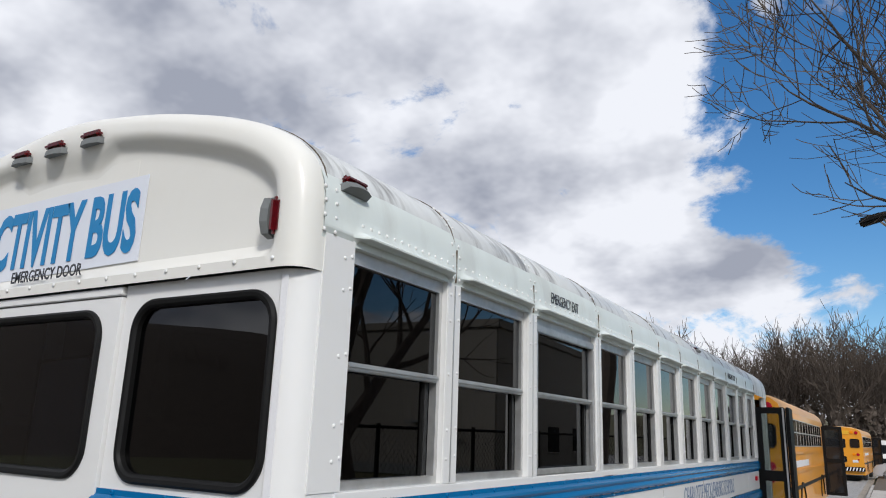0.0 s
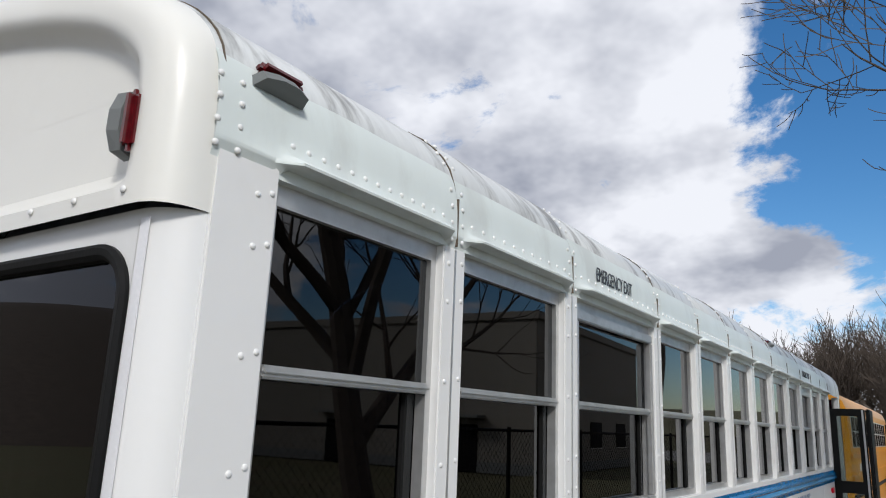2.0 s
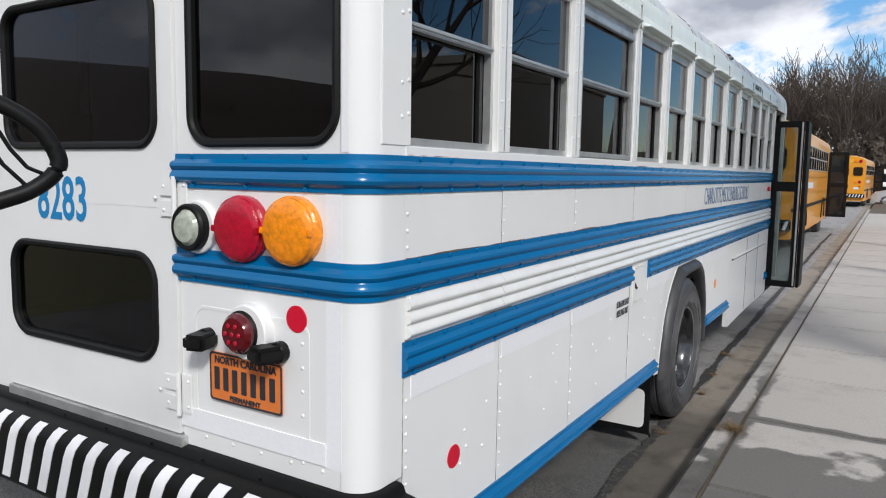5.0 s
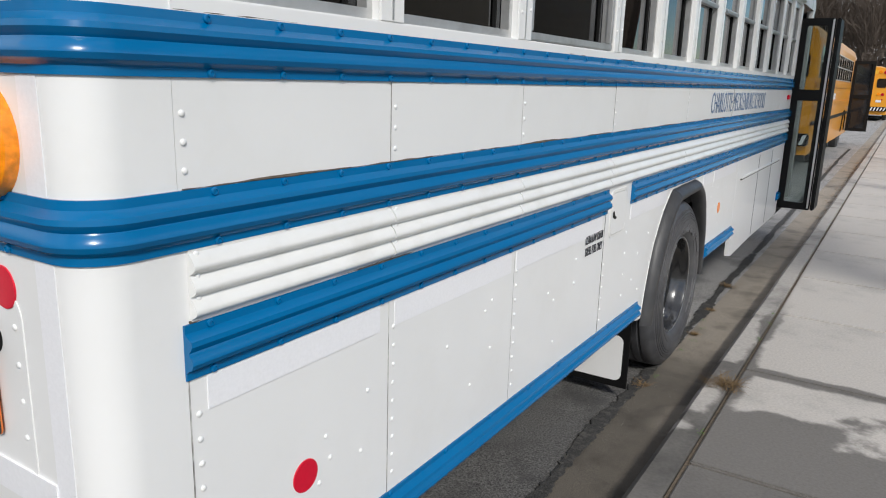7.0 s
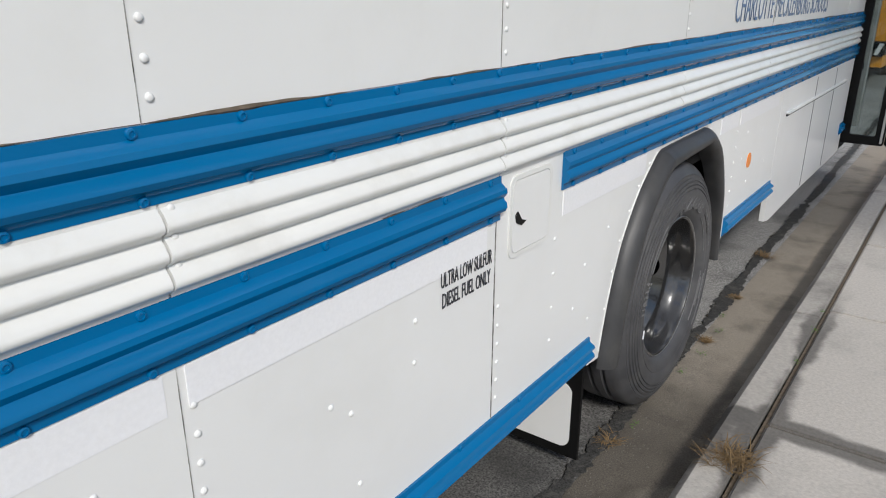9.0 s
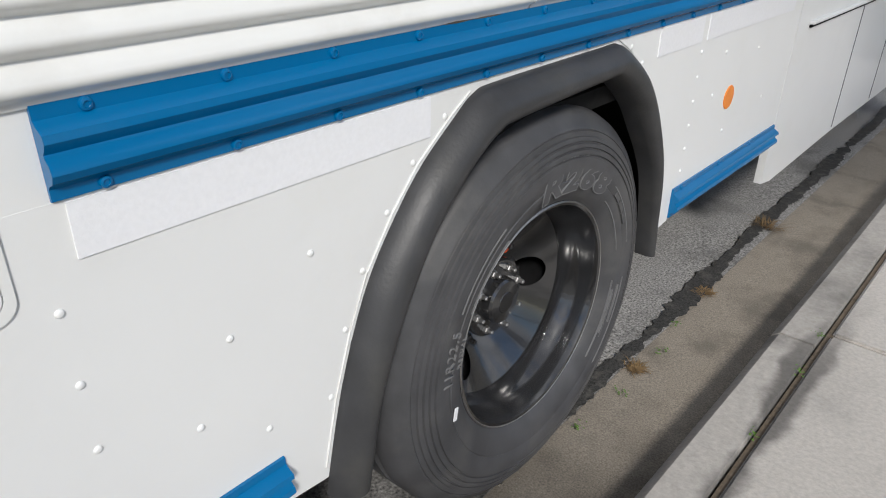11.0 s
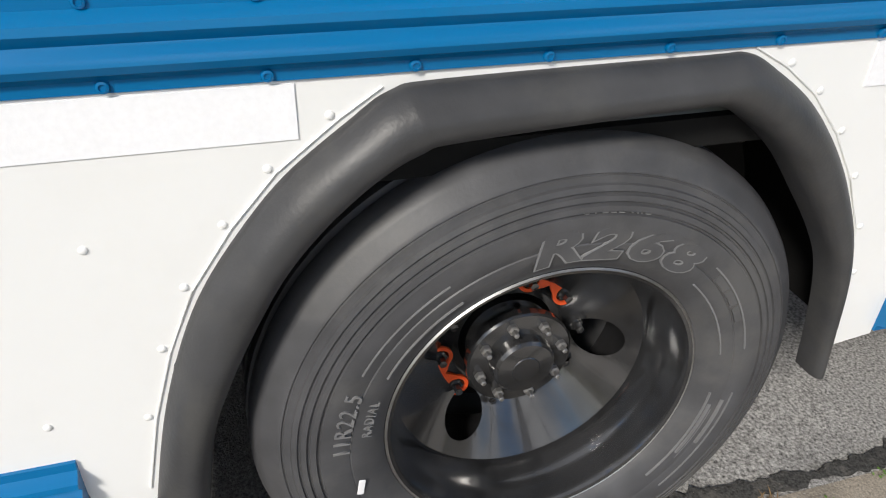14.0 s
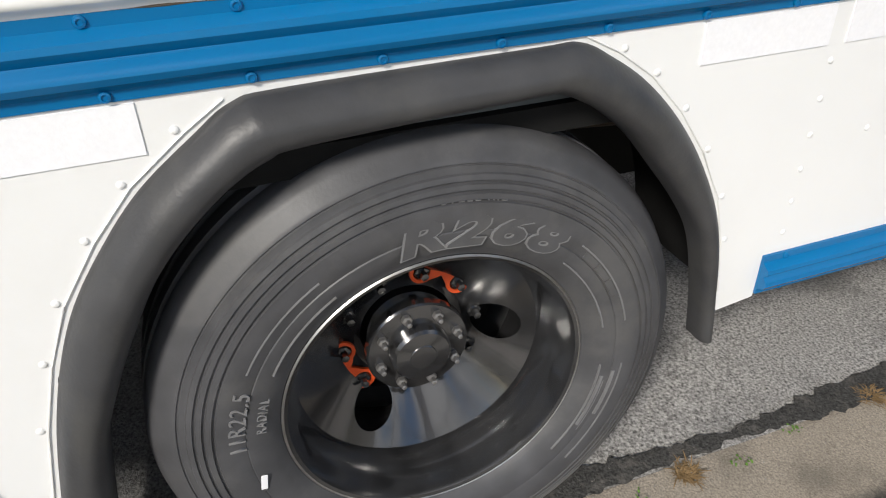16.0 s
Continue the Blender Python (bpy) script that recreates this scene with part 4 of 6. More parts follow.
for x in (CX - 0.235, CX, CX + 0.235):
    marker(Matrix.Translation((x, -0.024, 3.145)) @ pose(0, 0, 0, 0, 8, -90))
marker(Matrix.Translation((-0.118, -0.012, 2.715)) @ pose(0, 0, 0, 0, 0, -90) @ pose(0, 0, 0, -90, 0, 0))
marker(Matrix.Translation((-0.015, 0.20, 2.855)) @ pose(0, 0, 0, 0, -25, 0))
marker(Matrix.Translation((-0.05, 5.25, 2.90)) @ pose(0, 0, 0, 0, -35, 0))

# rear sign and lettering
sign = part("sign_panel", slab([(-0.55, -0.165), (0.55, -0.150), (0.55, 0.165), (-0.55, 0.155)], 0.003, on_rear(-1.33, 2.80, 0.009)), SIGN, bus, "pale sign with tall blue letters")
lettering("sign_lettering", "ACTIVITY BUS", 0.315, BLUE_INK, sign, on_rear(-1.325, 2.694, 0.0065), "", width=1.04, bold=0.010)
lettering("door_lettering", "EMERGENCY DOOR", 0.062, INK, bus, on_rear(-1.255, 2.612, -0.0335), "black emergency door lettering", width=0.45, bold=0.001)
lettering("fleet_number", "8283", 0.235, BLUE_INK, door, on_rear(-1.465, 1.655, -0.0135), "blue fleet number", width=0.325, bold=0.003)

# tail lamps
def tail_lamp(x, z, r, lens, rim, name, label, depth=0.03, screws=True):
    body = part(name, joined(bmesh.new(), disc(r + 0.006, depth, 0.006), pose(x, 0.0, z, 0, 0, -90)), rim, bus, label)
    part("lens", joined(bmesh.new(), disc(r, 0.026, 0.01, 48, 0.010), pose(x, -depth + 0.004, z, 0, 0, -90)), lens, body)
    if screws:
        for s in (-1, 1):
            part("screw_tab", box(x + s * (r - 0.006) - 0.008, -depth - 0.026, z - 0.010, x + s * (r - 0.006) + 0.008, -depth - 0.008, z + 0.010, 0.003), lens, body)
    return body


tail_lamp(-0.262, 1.675, 0.100, LAMP_AMBER, LAMP_AMBER, "turn_lamp", "large round amber turn lamp")
tail_lamp(-0.476, 1.670, 0.100, LAMP_RED, LAMP_RED, "brake_lamp", "large round dark red brake lamp")
w = tail_lamp(-0.700, 1.664, 0.060, LAMP_CLEAR, RUBBER, "reversing_lamp", "round clear reversing lamp in a black ring", 0.035, False)
part("lamp_ring", joined(bmesh.new(), lathe([(0.078, 0.0), (0.078, 0.045), (0.072, 0.052), (0.060, 0.05), (0.058, 0.03)], 40), pose(-0.700, 0, 1.664, 0, 0, -90)), RUBBER, w)
part("lamp_base", joined(bmesh.new(), disc(0.088, 0.02, 0.004), pose(-0.690, 0, 1.664, 0, 0, -90)), WHITE, w)
w = tail_lamp(-0.458, 1.345, 0.064, LAMP_DARK, RUBBER, "stop_lamp", "round red lamp in a white housing", 0.05, False)
part("lamp_base", joined(bmesh.new(), disc(0.090, 0.04, 0.006), pose(-0.445, 0, 1.345, 0, 0, -90)), WHITE, w)
for k in range(7):
    a = 2 * math.pi * k / 6
    rr = 0.03 if k < 6 else 0
    part("diode", joined(bmesh.new(), disc(0.008, 0.003, 0.002, 12), pose(-0.458 + rr * math.cos(a), -0.0815, 1.345 + rr * math.sin(a), 0, 0, -90)), LAMP_RED, w)

# number plate with two lamps over it
plate = part("number_plate", slab(rounded(0.330, 0.165, 0.014), 0.003, on_rear(-0.480, 1.172, -0.010)), PLATE, bus, "orange number plate with dark characters")
part("plate_edge", ring(rounded(0.328, 0.163, 0.013), rounded(0.316, 0.151, 0.010), 0.002, on_rear(-0.480, 1.172, -0.0115)), INK, plate)
lettering("state_lettering", "NORTH CAROLINA", 0.034, INK, plate, on_rear(-0.480, 1.219, -0.0115), "", width=0.28, bold=0.0012)
lettering("plate_lettering", "PERMANENT", 0.022, INK, plate, on_rear(-0.480, 1.100, -0.0115), "", width=0.14, bold=0.0008)
for k in range(7):
    part("character_bar", box(-0.622 + 0.042 * k, -0.0125, 1.128, -0.598 + 0.042 * k, -0.0095, 1.205, 0.002), INK, plate)
part("plate_recess", ring(rounded(0.52, 0.40, 0.05), rounded(0.50, 0.38, 0.045), 0.003, on_rear(-0.47, 1.20, -0.002)), WHITE, bus)
for x, t in ((-0.655, 1), (-0.325, -1)):
    pl = part("plate_lamp", joined(bmesh.new(), box(-0.040, -0.10, -0.026, 0.040, 0.0, 0.026, 0.012, 2), pose(x, -0.004, 1.295, 0, 0, 18 * t)), RUBBER, bus, "black number plate lamp")
    part("lamp_foot", joined(bmesh.new(), disc(0.034, 0.03, 0.004, 20), pose(x, 0, 1.295, 0, 0, -90)), RUBBER, pl)

# door hinges
def hinge(z):
    h = part("hinge", tube([(DOOR_X1 + 0.002, -0.022, z - 0.075), (DOOR_X1 + 0.002, -0.022, z + 0.075)], 0.009, 10), WHITE, bus, "painted strap hinge")
    for s, zz in ((-1, 0.035), (-1, -0.035)):
        part("leaf", box(DOOR_X1 - 0.075, -0.020, z + zz - 0.028, DOOR_X1, -0.014, z + zz + 0.028, 0.002), WHITE, h)
    part("leaf", box(DOOR_X1, -0.008, z - 0.07, DOOR_X1 + 0.05, -0.001, z + 0.07, 0.002), WHITE, h)
    for dx, dz in ((-0.055, 0.04), (-0.055, -0.04), (0.035, 0.045), (0.035, -0.045), (-0.10, 0.0)):
        put(RIVET, "rivet", h, DOOR_X1 + dx, -0.02 if dx < 0 else -0.008, z + dz, -90)


hinge(1.755)
hinge(1.08)
# cap rivets
for k in range(16):
    put(RIVET, "rivet", cap, -0.10 - 0.155 * k, -0.034, 2.585, -90)
for k in range(6):
    put(RIVET, "rivet", bus, -0.24, -0.0, 1.33 - 0.075 * k, -90)
for k in range(5):
    put(RIVET, "rivet", bus, -0.16 - 0.13 * k, -0.0, 0.945, -90)

# bumper with diagonal stripes
SMALL_BOLT = mesh_of(lathe([(0.007, 0.0), (0.006, 0.003), (0, 0.004)], 10), "bolt", BLACK)
BUMP = [(0.0, 0.898), (0.020, 0.896), (0.030, 0.888), (0.038, 0.868), (0.095, 0.858), (0.115, 0.845), (0.135, 0.815), (0.140, 0.78), (0.140, 0.60), (0.125, 0.575), (0.0, 0.575)]
bump = part("rear_bumper", sweep(BUMP, [((2 * CX + 0.02, 0.15, 0), (-1, 0, 0)), ((2 * CX + 0.06, 0.03, 0), (-0.7, -0.7, 0)), ((2 * CX + 0.2, 0.0, 0), (0, -1, 0))] + corner_path(0, 0.16, -1.3), closed=True),
            BLACK, bus, "black rear bumper with diagonal white stripes")


def stripe(x):
    """One slanting film stripe that follows the bumper's face."""
    bm = bmesh.new()
    last = None
    for out, z in ((0.097, 0.8595), (0.117, 0.8465), (0.137, 0.816), (0.142, 0.78), (0.142, 0.69), (0.142, 0.605)):
        lean = 0.36 * (z - 0.60)
        row = [bm.verts.new((x + lean + d, -out - h, z)) for d, h in ((0.0, -0.003), (0.0, 0.001), (0.056, 0.001), (0.056, -0.003))]
        if last:
            for k in range(3):
                bm.faces.new((last[k], last[k + 1], row[k + 1], row[k]))
        last = row
    return bm


for k in range(19):
    part("stripe", stripe(-2.52 + 0.128 * k), STRIPE, bump)
for k in range(9):
    put(SMALL_BOLT, "bolt", bump, -0.12 - 0.27 * k, -0.034, 0.878, -90)

# ---------------------------------------------------------------- rear wheel, wing and mud flap
WY, WZ, WR = 3.910, 0.564, 0.537


def tyre_mesh():
    prof = [(0.300, -0.030), (0.312, -0.012), (0.335, 0.004), (0.360, 0.013), (0.372, 0.0145), (0.374, 0.0125), (0.377, 0.0145), (0.410, 0.0185), (0.425, 0.0175), (0.4265, 0.0125), (0.430, 0.0125), (0.4315, 0.0165),
            (0.441, 0.015), (0.4425, 0.0095), (0.446, 0.0095), (0.4475, 0.0130), (0.456, 0.011), (0.4575, 0.0055), (0.461, 0.0055), (0.4625, 0.0085), (0.471, 0.0055), (0.4725, 0.0), (0.477, -0.0015), (0.4835, -0.0024), (0.4845, -0.0052), (0.4865, -0.0052), (0.4875, -0.0034), (0.494, -0.0062), (0.500, -0.014), (0.516, -0.022), (0.526, -0.034),
            (0.5345, -0.055), (0.535, -0.075), (0.525, -0.080), (0.525, -0.090), (0.536, -0.095), (0.537, -0.130), (0.526, -0.135), (0.526, -0.145), (0.537, -0.150), (0.536, -0.215),
            (0.525, -0.245), (0.47, -0.270), (0.40, -0.275), (0.30, -0.25)]
    return lathe(prof, 128)


wheel = part("rear_wheel", joined(bmesh.new(), tyre_mesh(), pose(0.024, WY, WZ)), TYRE, bus, "black truck tyre on a deep black steel rim")
inner_tyre = part("inner_tyre", joined(bmesh.new(), tyre_mesh(), pose(-0.33, WY, WZ)), TYRE, wheel)
rim_prof = [(0.283, -0.26), (0.278, -0.225), (0.272, -0.17), (0.268, -0.145), (0.262, -0.12), (0.266, -0.085), (0.280, -0.055), (0.288, -0.035), (0.290, -0.010), (0.297, 0.008), (0.305, 0.011), (0.309, 0.007), (0.307, -0.004)]
rimo = part("rim", joined(bmesh.new(), lathe(rim_prof, 96), pose(0, WY, WZ)), RIM, wheel, "glossy black deep dish rim")


def wheel_disc():
    """The dish of the wheel with round hand holes cut through it."""
    bm = bmesh.new()
    steps, holes, hr, hc = 288, 3, 0.047, 0.190
    radii = [0.105 + 0.0058 * k for k in range(29)]
    depth = lambda r: -0.205 + 0.105 * max(0, min(1, (r - 0.125) / 0.145))
    grid = []
    for r in radii:
        row = []
        for k in range(steps):
            a = 2 * math.pi * k / steps
            y, z = r * math.cos(a), r * math.sin(a)
            for h in range(holes):
                b = 2 * math.pi * (h - 0.02) / holes
                d = Vector((y - hc * math.cos(b), z - hc * math.sin(b)))
                if abs(d.length - hr) < 0.0042:
                    d = d.normalized() * hr
                    y, z = hc * math.cos(b) + d.x, hc * math.sin(b) + d.y
            row.append(bm.verts.new((depth(math.hypot(y, z)), y, z)))
        grid.append(row)
    for i in range(len(radii) - 1):
        for k in range(steps):
            q = (grid[i][k], grid[i][(k + 1) % steps], grid[i + 1][(k + 1) % steps], grid[i + 1][k])
            c = sum((v.co for v in q), Vector()) / 4
            if any(math.hypot(c.y - hc * math.cos(2 * math.pi * (h - 0.02) / holes), c.z - hc * math.sin(2 * math.pi * (h - 0.02) / holes)) < hr - 0.0006 for h in range(holes)):
                continue
            bm.faces.new(q)
    bmesh.ops.recalc_face_normals(bm, faces=bm.faces)
    return bm


part("worn_rim_edge", joined(bmesh.new(), lathe([(0.3035, 0.0108), (0.3055, 0.0122), (0.3085, 0.0095), (0.3065, 0.007)], 96), pose(0, WY, WZ)), STEEL, rimo, "bright worn rim edge")
part("wheel_disc", joined(bmesh.new(), wheel_disc(), pose(0, WY, WZ)), RIM, rimo)
part("brake_drum", joined(bmesh.new(), lathe([(0.0, -0.285), (0.24, -0.285), (0.25, -0.30), (0.25, -0.45)], 48), pose(0, WY, WZ)), DARK, wheel)
hub = part("hub", joined(bmesh.new(), lathe([(0.095, -0.23), (0.100, -0.150), (0.112, -0.145), (0.112, -0.128), (0.108, -0.124), (0.066, -0.122), (0.064, -0.100), (0.058, -0.094), (0.030, -0.092), (0.028, -0.090), (0, -0.090)], 48), pose(0, WY, WZ)), RIM, wheel, "black hub with steel studs")
stud = bmesh.new()
joined(stud, lathe([(0.0115, 0.0), (0.0115, 0.010), (0.010, 0.012), (0.0065, 0.013), (0.006, 0.026), (0.004, 0.028), (0, 0.028)], 6))
STUD = mesh_of(stud, "stud", STEEL, False)
for k in range(8):
    a = 2 * math.pi * (k + 0.35) / 8
    put(STUD, "stud", hub, -0.124, WY + 0.088 * math.cos(a), WZ + 0.088 * math.sin(a))
lug = bmesh.new()
joined(lug, lathe([(0.019, 0.0), (0.019, 0.022), (0.016, 0.026), (0.009, 0.027), (0.009, 0.046), (0, 0.047)], 6))
LUG = mesh_of(lug, "lug_nut", RIM, False)
ind = ring([(0.027 * math.cos(a), 0.027 * math.sin(a)) if 0.7 < a or a < -0.7 else ((0.027 + 0.034 * (1 - abs(a) / 0.7)), 0.027 * math.sin(a)) for a in [radians(-180 + 15 * k) for k in range(24)]],
           [(0.019 * math.cos(a), 0.019 * math.sin(a)) for a in [radians(-180 + 15 * k) for k in range(24)]], 0.006, Matrix.Identity(4))
bmesh.ops.transform(ind, matrix=Matrix(((0, 0, 1, 0), (1, 0, 0, 0), (0, 1, 0, 0), (0, 0, 0, 1))), verts=ind.verts)
INDICATOR = mesh_of(ind, "nut_indicator", ORANGE, False)
for k in range(10):
    a = 2 * math.pi * (k + 0.15) / 10
    y, z = WY + 0.150 * math.cos(a), WZ + 0.150 * math.sin(a)
    put(LUG, "lug_nut", rimo, -0.207, y, z)
    if not (0.6 < a < 1.5 or 2.8 < a < 4.0):
        continue
    o = put(INDICATOR, "nut_indicator", rimo, -0.182, y, z)
    o.rotation_euler = (a + radians(90 if k % 2 else -90), 0, 0)


def tyre_text(words, size, radius, middle, x, width_deg, name, mat=TYRE_LIT_EDGE, bold=0.0, label="", slant=0.0):
    """Letters bent round the sidewall: middle is the angle of the line's centre, clockwise from the top as seen from outside (towards +y)."""
    me = text_mesh(words, size, 0.004, Matrix.Identity(4), bold=bold, slant=slant, spacing=1.18)
    xs = [v.co.x for v in me.vertices]
    half = max(abs(min(xs)), abs(max(xs)))
    for v in me.vertices:
        a = radians(middle + v.co.x / half * width_deg / 2)
        r = radius + v.co.y
        slope = 0.03 * (r - 0.41) if r < 0.41 else -0.2 * (r - 0.41)
        v.co = Vector((x + 0.0245 + v.co.z + slope, WY + r * math.sin(a), WZ + r * math.cos(a)))
    me.materials.append(mat)
    part(name, me, mat, wheel, label)


# the pale layer behind each letter face is its painted lit outline
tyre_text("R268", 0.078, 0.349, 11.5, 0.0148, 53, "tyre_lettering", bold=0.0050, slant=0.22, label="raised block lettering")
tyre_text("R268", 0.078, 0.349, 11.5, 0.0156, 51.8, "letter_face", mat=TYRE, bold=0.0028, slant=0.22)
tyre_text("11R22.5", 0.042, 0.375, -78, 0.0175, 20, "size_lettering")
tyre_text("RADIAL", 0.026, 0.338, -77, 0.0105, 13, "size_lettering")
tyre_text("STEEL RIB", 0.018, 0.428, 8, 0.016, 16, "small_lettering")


def arc_band(r0, r1, a0, a1, x, name, mat, n=24):
    bm = bmesh.new()
    last = None
    for k in range(n + 1):
        a = radians(a0 + (a1 - a0) * k / n)
        q = [bm.verts.new((x + 0.0245 + dx, WY + r * math.sin(a), WZ + r * math.cos(a))) for r, dx in ((r0, -0.004), (r0, 0.0015), (r1, 0.0015), (r1, -0.004))]
        if last:
            for j in range(4):
                bm.faces.new((last[j], last[(j + 1) % 4], q[(j + 1) % 4], q[j]))
        else:
            bm.faces.new(q)
        last = q
    bm.faces.new(last[::-1])
    bmesh.ops.recalc_face_normals(bm, faces=bm.faces)
    return part(name, bm, mat, wheel)


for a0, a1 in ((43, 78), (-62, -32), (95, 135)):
    arc_band(0.392, 0.395, a0, a1, 0.0165, "raised_line", TYRE_LIT_EDGE)
    arc_band(0.345, 0.348, a0, a1, 0.0095, "raised_line", TYRE_LIT_EDGE)
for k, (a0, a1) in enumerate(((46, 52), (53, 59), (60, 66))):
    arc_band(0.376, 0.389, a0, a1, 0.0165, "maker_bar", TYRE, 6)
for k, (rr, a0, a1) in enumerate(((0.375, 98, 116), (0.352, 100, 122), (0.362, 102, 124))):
    arc_band(rr, rr + 0.007, a0, a1, 0.0150 if rr > 0.37 else 0.0115, "small_bar", TYRE_LIT_EDGE, 8)
part("chalk_mark", joined(bmesh.new(), box(0.0, -0.006, -0.018, 0.003, 0.006, 0.018, 0.001), pose(0.0395, 3.552, 0.488, -8, 0, 0)), STRIPE, wheel, "white paint mark")

# the moulded wing round the wheel arch
WING_OUT = [(3.21, 0.48), (3.222, 0.544), (3.257, 0.693), (3.299, 0.821), (3.346, 0.923), (3.41, 1.015), (3.477, 1.091), (3.562, 1.158), (3.622, 1.198), (3.70, 1.208),
            (4.08, 1.213), (4.163, 1.212), (4.227, 1.179), (4.297, 1.129), (4.369, 1.054), (4.435, 0.962), (4.493, 0.85), (4.524, 0.742), (4.545, 0.612), (4.559, 0.50)]
WING_IN = [(3.297, 0.48), (3.306, 0.534), (3.333, 0.67), (3.375, 0.775), (3.42, 0.865), (3.47, 0.95), (3.53, 1.02), (3.60, 1.08), (3.66, 1.112), (3.72, 1.124),
           (4.05, 1.14), (4.11, 1.14), (4.16, 1.12), (4.215, 1.085), (4.28, 1.03), (4.345, 0.952), (4.415, 0.862), (4.465, 0.775), (4.497, 0.655), (4.520, 0.50)]


def wing():
    bm = bmesh.new()
    rows = []
    n = len(WING_OUT)

    def smooth(pts, k, t):
        p0, p1, p2, p3 = (Vector(pts[max(0, min(n - 1, k + d))]) for d in (-1, 0, 1, 2))
        return 0.5 * ((2 * p1) + (p2 - p0) * t + (2 * p0 - 5 * p1 + 4 * p2 - p3) * t * t + (3 * p1 - p0 - 3 * p2 + p3) * t ** 3)

    fine = [k / 6 for k in range(6 * (n - 1) + 1)]
    for f in fine:
        k = min(int(f), n - 2)
        o, i = smooth(WING_OUT, k, f - k), smooth(WING_IN, k, f - k)
        row = []
        for w, x in ((0.0, 0.0), (0.02, 0.012), (0.07, 0.022), (0.16, 0.035), (0.28, 0.047), (0.42, 0.055), (0.56, 0.058), (0.70, 0.056), (0.82, 0.049), (0.92, 0.036), (0.98, 0.018), (1.0, -0.03)):
            q = o.lerp(i, w)
            row.append(bm.verts.new((x * (1 - 0.45 * min(1, max(0, f - 13) / 5)) if x > 0 else x, q.x, q.y)))
        rows.append(row)
    for r0, r1 in zip(rows, rows[1:]):
        for j in range(len(r0) - 1):
            bm.faces.new((r0[j], r0[j + 1], r1[j + 1], r1[j]))
    bmesh.ops.recalc_face_normals(bm, faces=bm.faces)
    return bm


wing_ob = part("wheel_wing", wing(), FENDER, bus, "black moulded rubber wheel arch with scuffs")
part("arch_lip", tube([(0.0015, y - 0.010, z + 0.006) for y, z in WING_OUT[1:9]], 0.0019, 6), RIM_WHITE, bus)
part("arch_lip", tube([(0.0015, y + 0.010, z + 0.008) for y, z in WING_OUT[11:19]], 0.0019, 6), RIM_WHITE, bus)
for y, z in WING_OUT[2:8] + WING_OUT[12:18]:
    put(RIVET, "rivet", wing_ob, 0.0, y - (0.020 if y < 3.9 else -0.020), z + 0.012)
part("drive_pipe", tube([(-0.46, 3.2, 0.93), (-0.46, 4.3, 0.92), (-0.46, 5.6, 0.90)], 0.045, 16), RUST, bus, "rusty brown pipe behind the wheel")
part("hanger", box(-0.52, 4.42, 0.86, -0.40, 4.46, 1.05, 0.004), DARK, bus)
part("wheel_house", lathe([(0.70, -0.03), (0.70, -0.40)], 40, 180), DARK, bus).location = (0, WY, WZ)
flap = part("mud_flap", box(-0.62, 3.165, 0.10, -0.03, 3.18, 0.66, 0.0), RUBBER, bus, "black mud flap with a white panel")
part("flap_panel", slab(rounded(0.52, 0.27, 0.04), 0.004, on_rear(-0.325, 0.275, 3.162)), WHITE, flap)
part("brake_pipe", tube([(-0.42, 4.30, 0.93), (-0.42, 4.62, 0.90)], 0.06, 16), material("brass brown pipe", (0.12, 0.075, 0.03), 0.5, metal=0.4, spread=0.2, scale=20), bus, "brown pipe behind the wheel")

# open front door, folded out over the kerb
fdr = part("front_door", ring(rounded(0.34, 2.05, 0.02), rounded(0.20, 1.90, 0.02), 0.04, on_rear(0.16, 1.515, 8.22)), RUBBER, bus, "open black framed glass entrance door")
part("door_glass", slab(rounded(0.21, 1.91, 0.02), 0.005, on_rear(0.16, 1.515, 8.24)), CLEAR, fdr)
part("middle_rail", box(0.0, 8.215, 1.68, 0.30, 8.265, 1.80, 0.004), RUBBER, fdr)
part("second_leaf", box(0.335, 8.22, 0.49, 0.375, 8.60, 2.54, 0.01), RUBBER, fdr)
part("edge_strip", box(0.300, 8.20, 0.51, 0.318, 8.222, 2.53, 0.004), ALU, fdr)
part("step_well", box(-0.9, 8.2, 0.36, -0.05, 9.1, 0.42), DARK, bus)
part("door_post", box(-0.05, 9.1, 0.5, 0.0, BUS_L, 2.69), WHITE, bus)


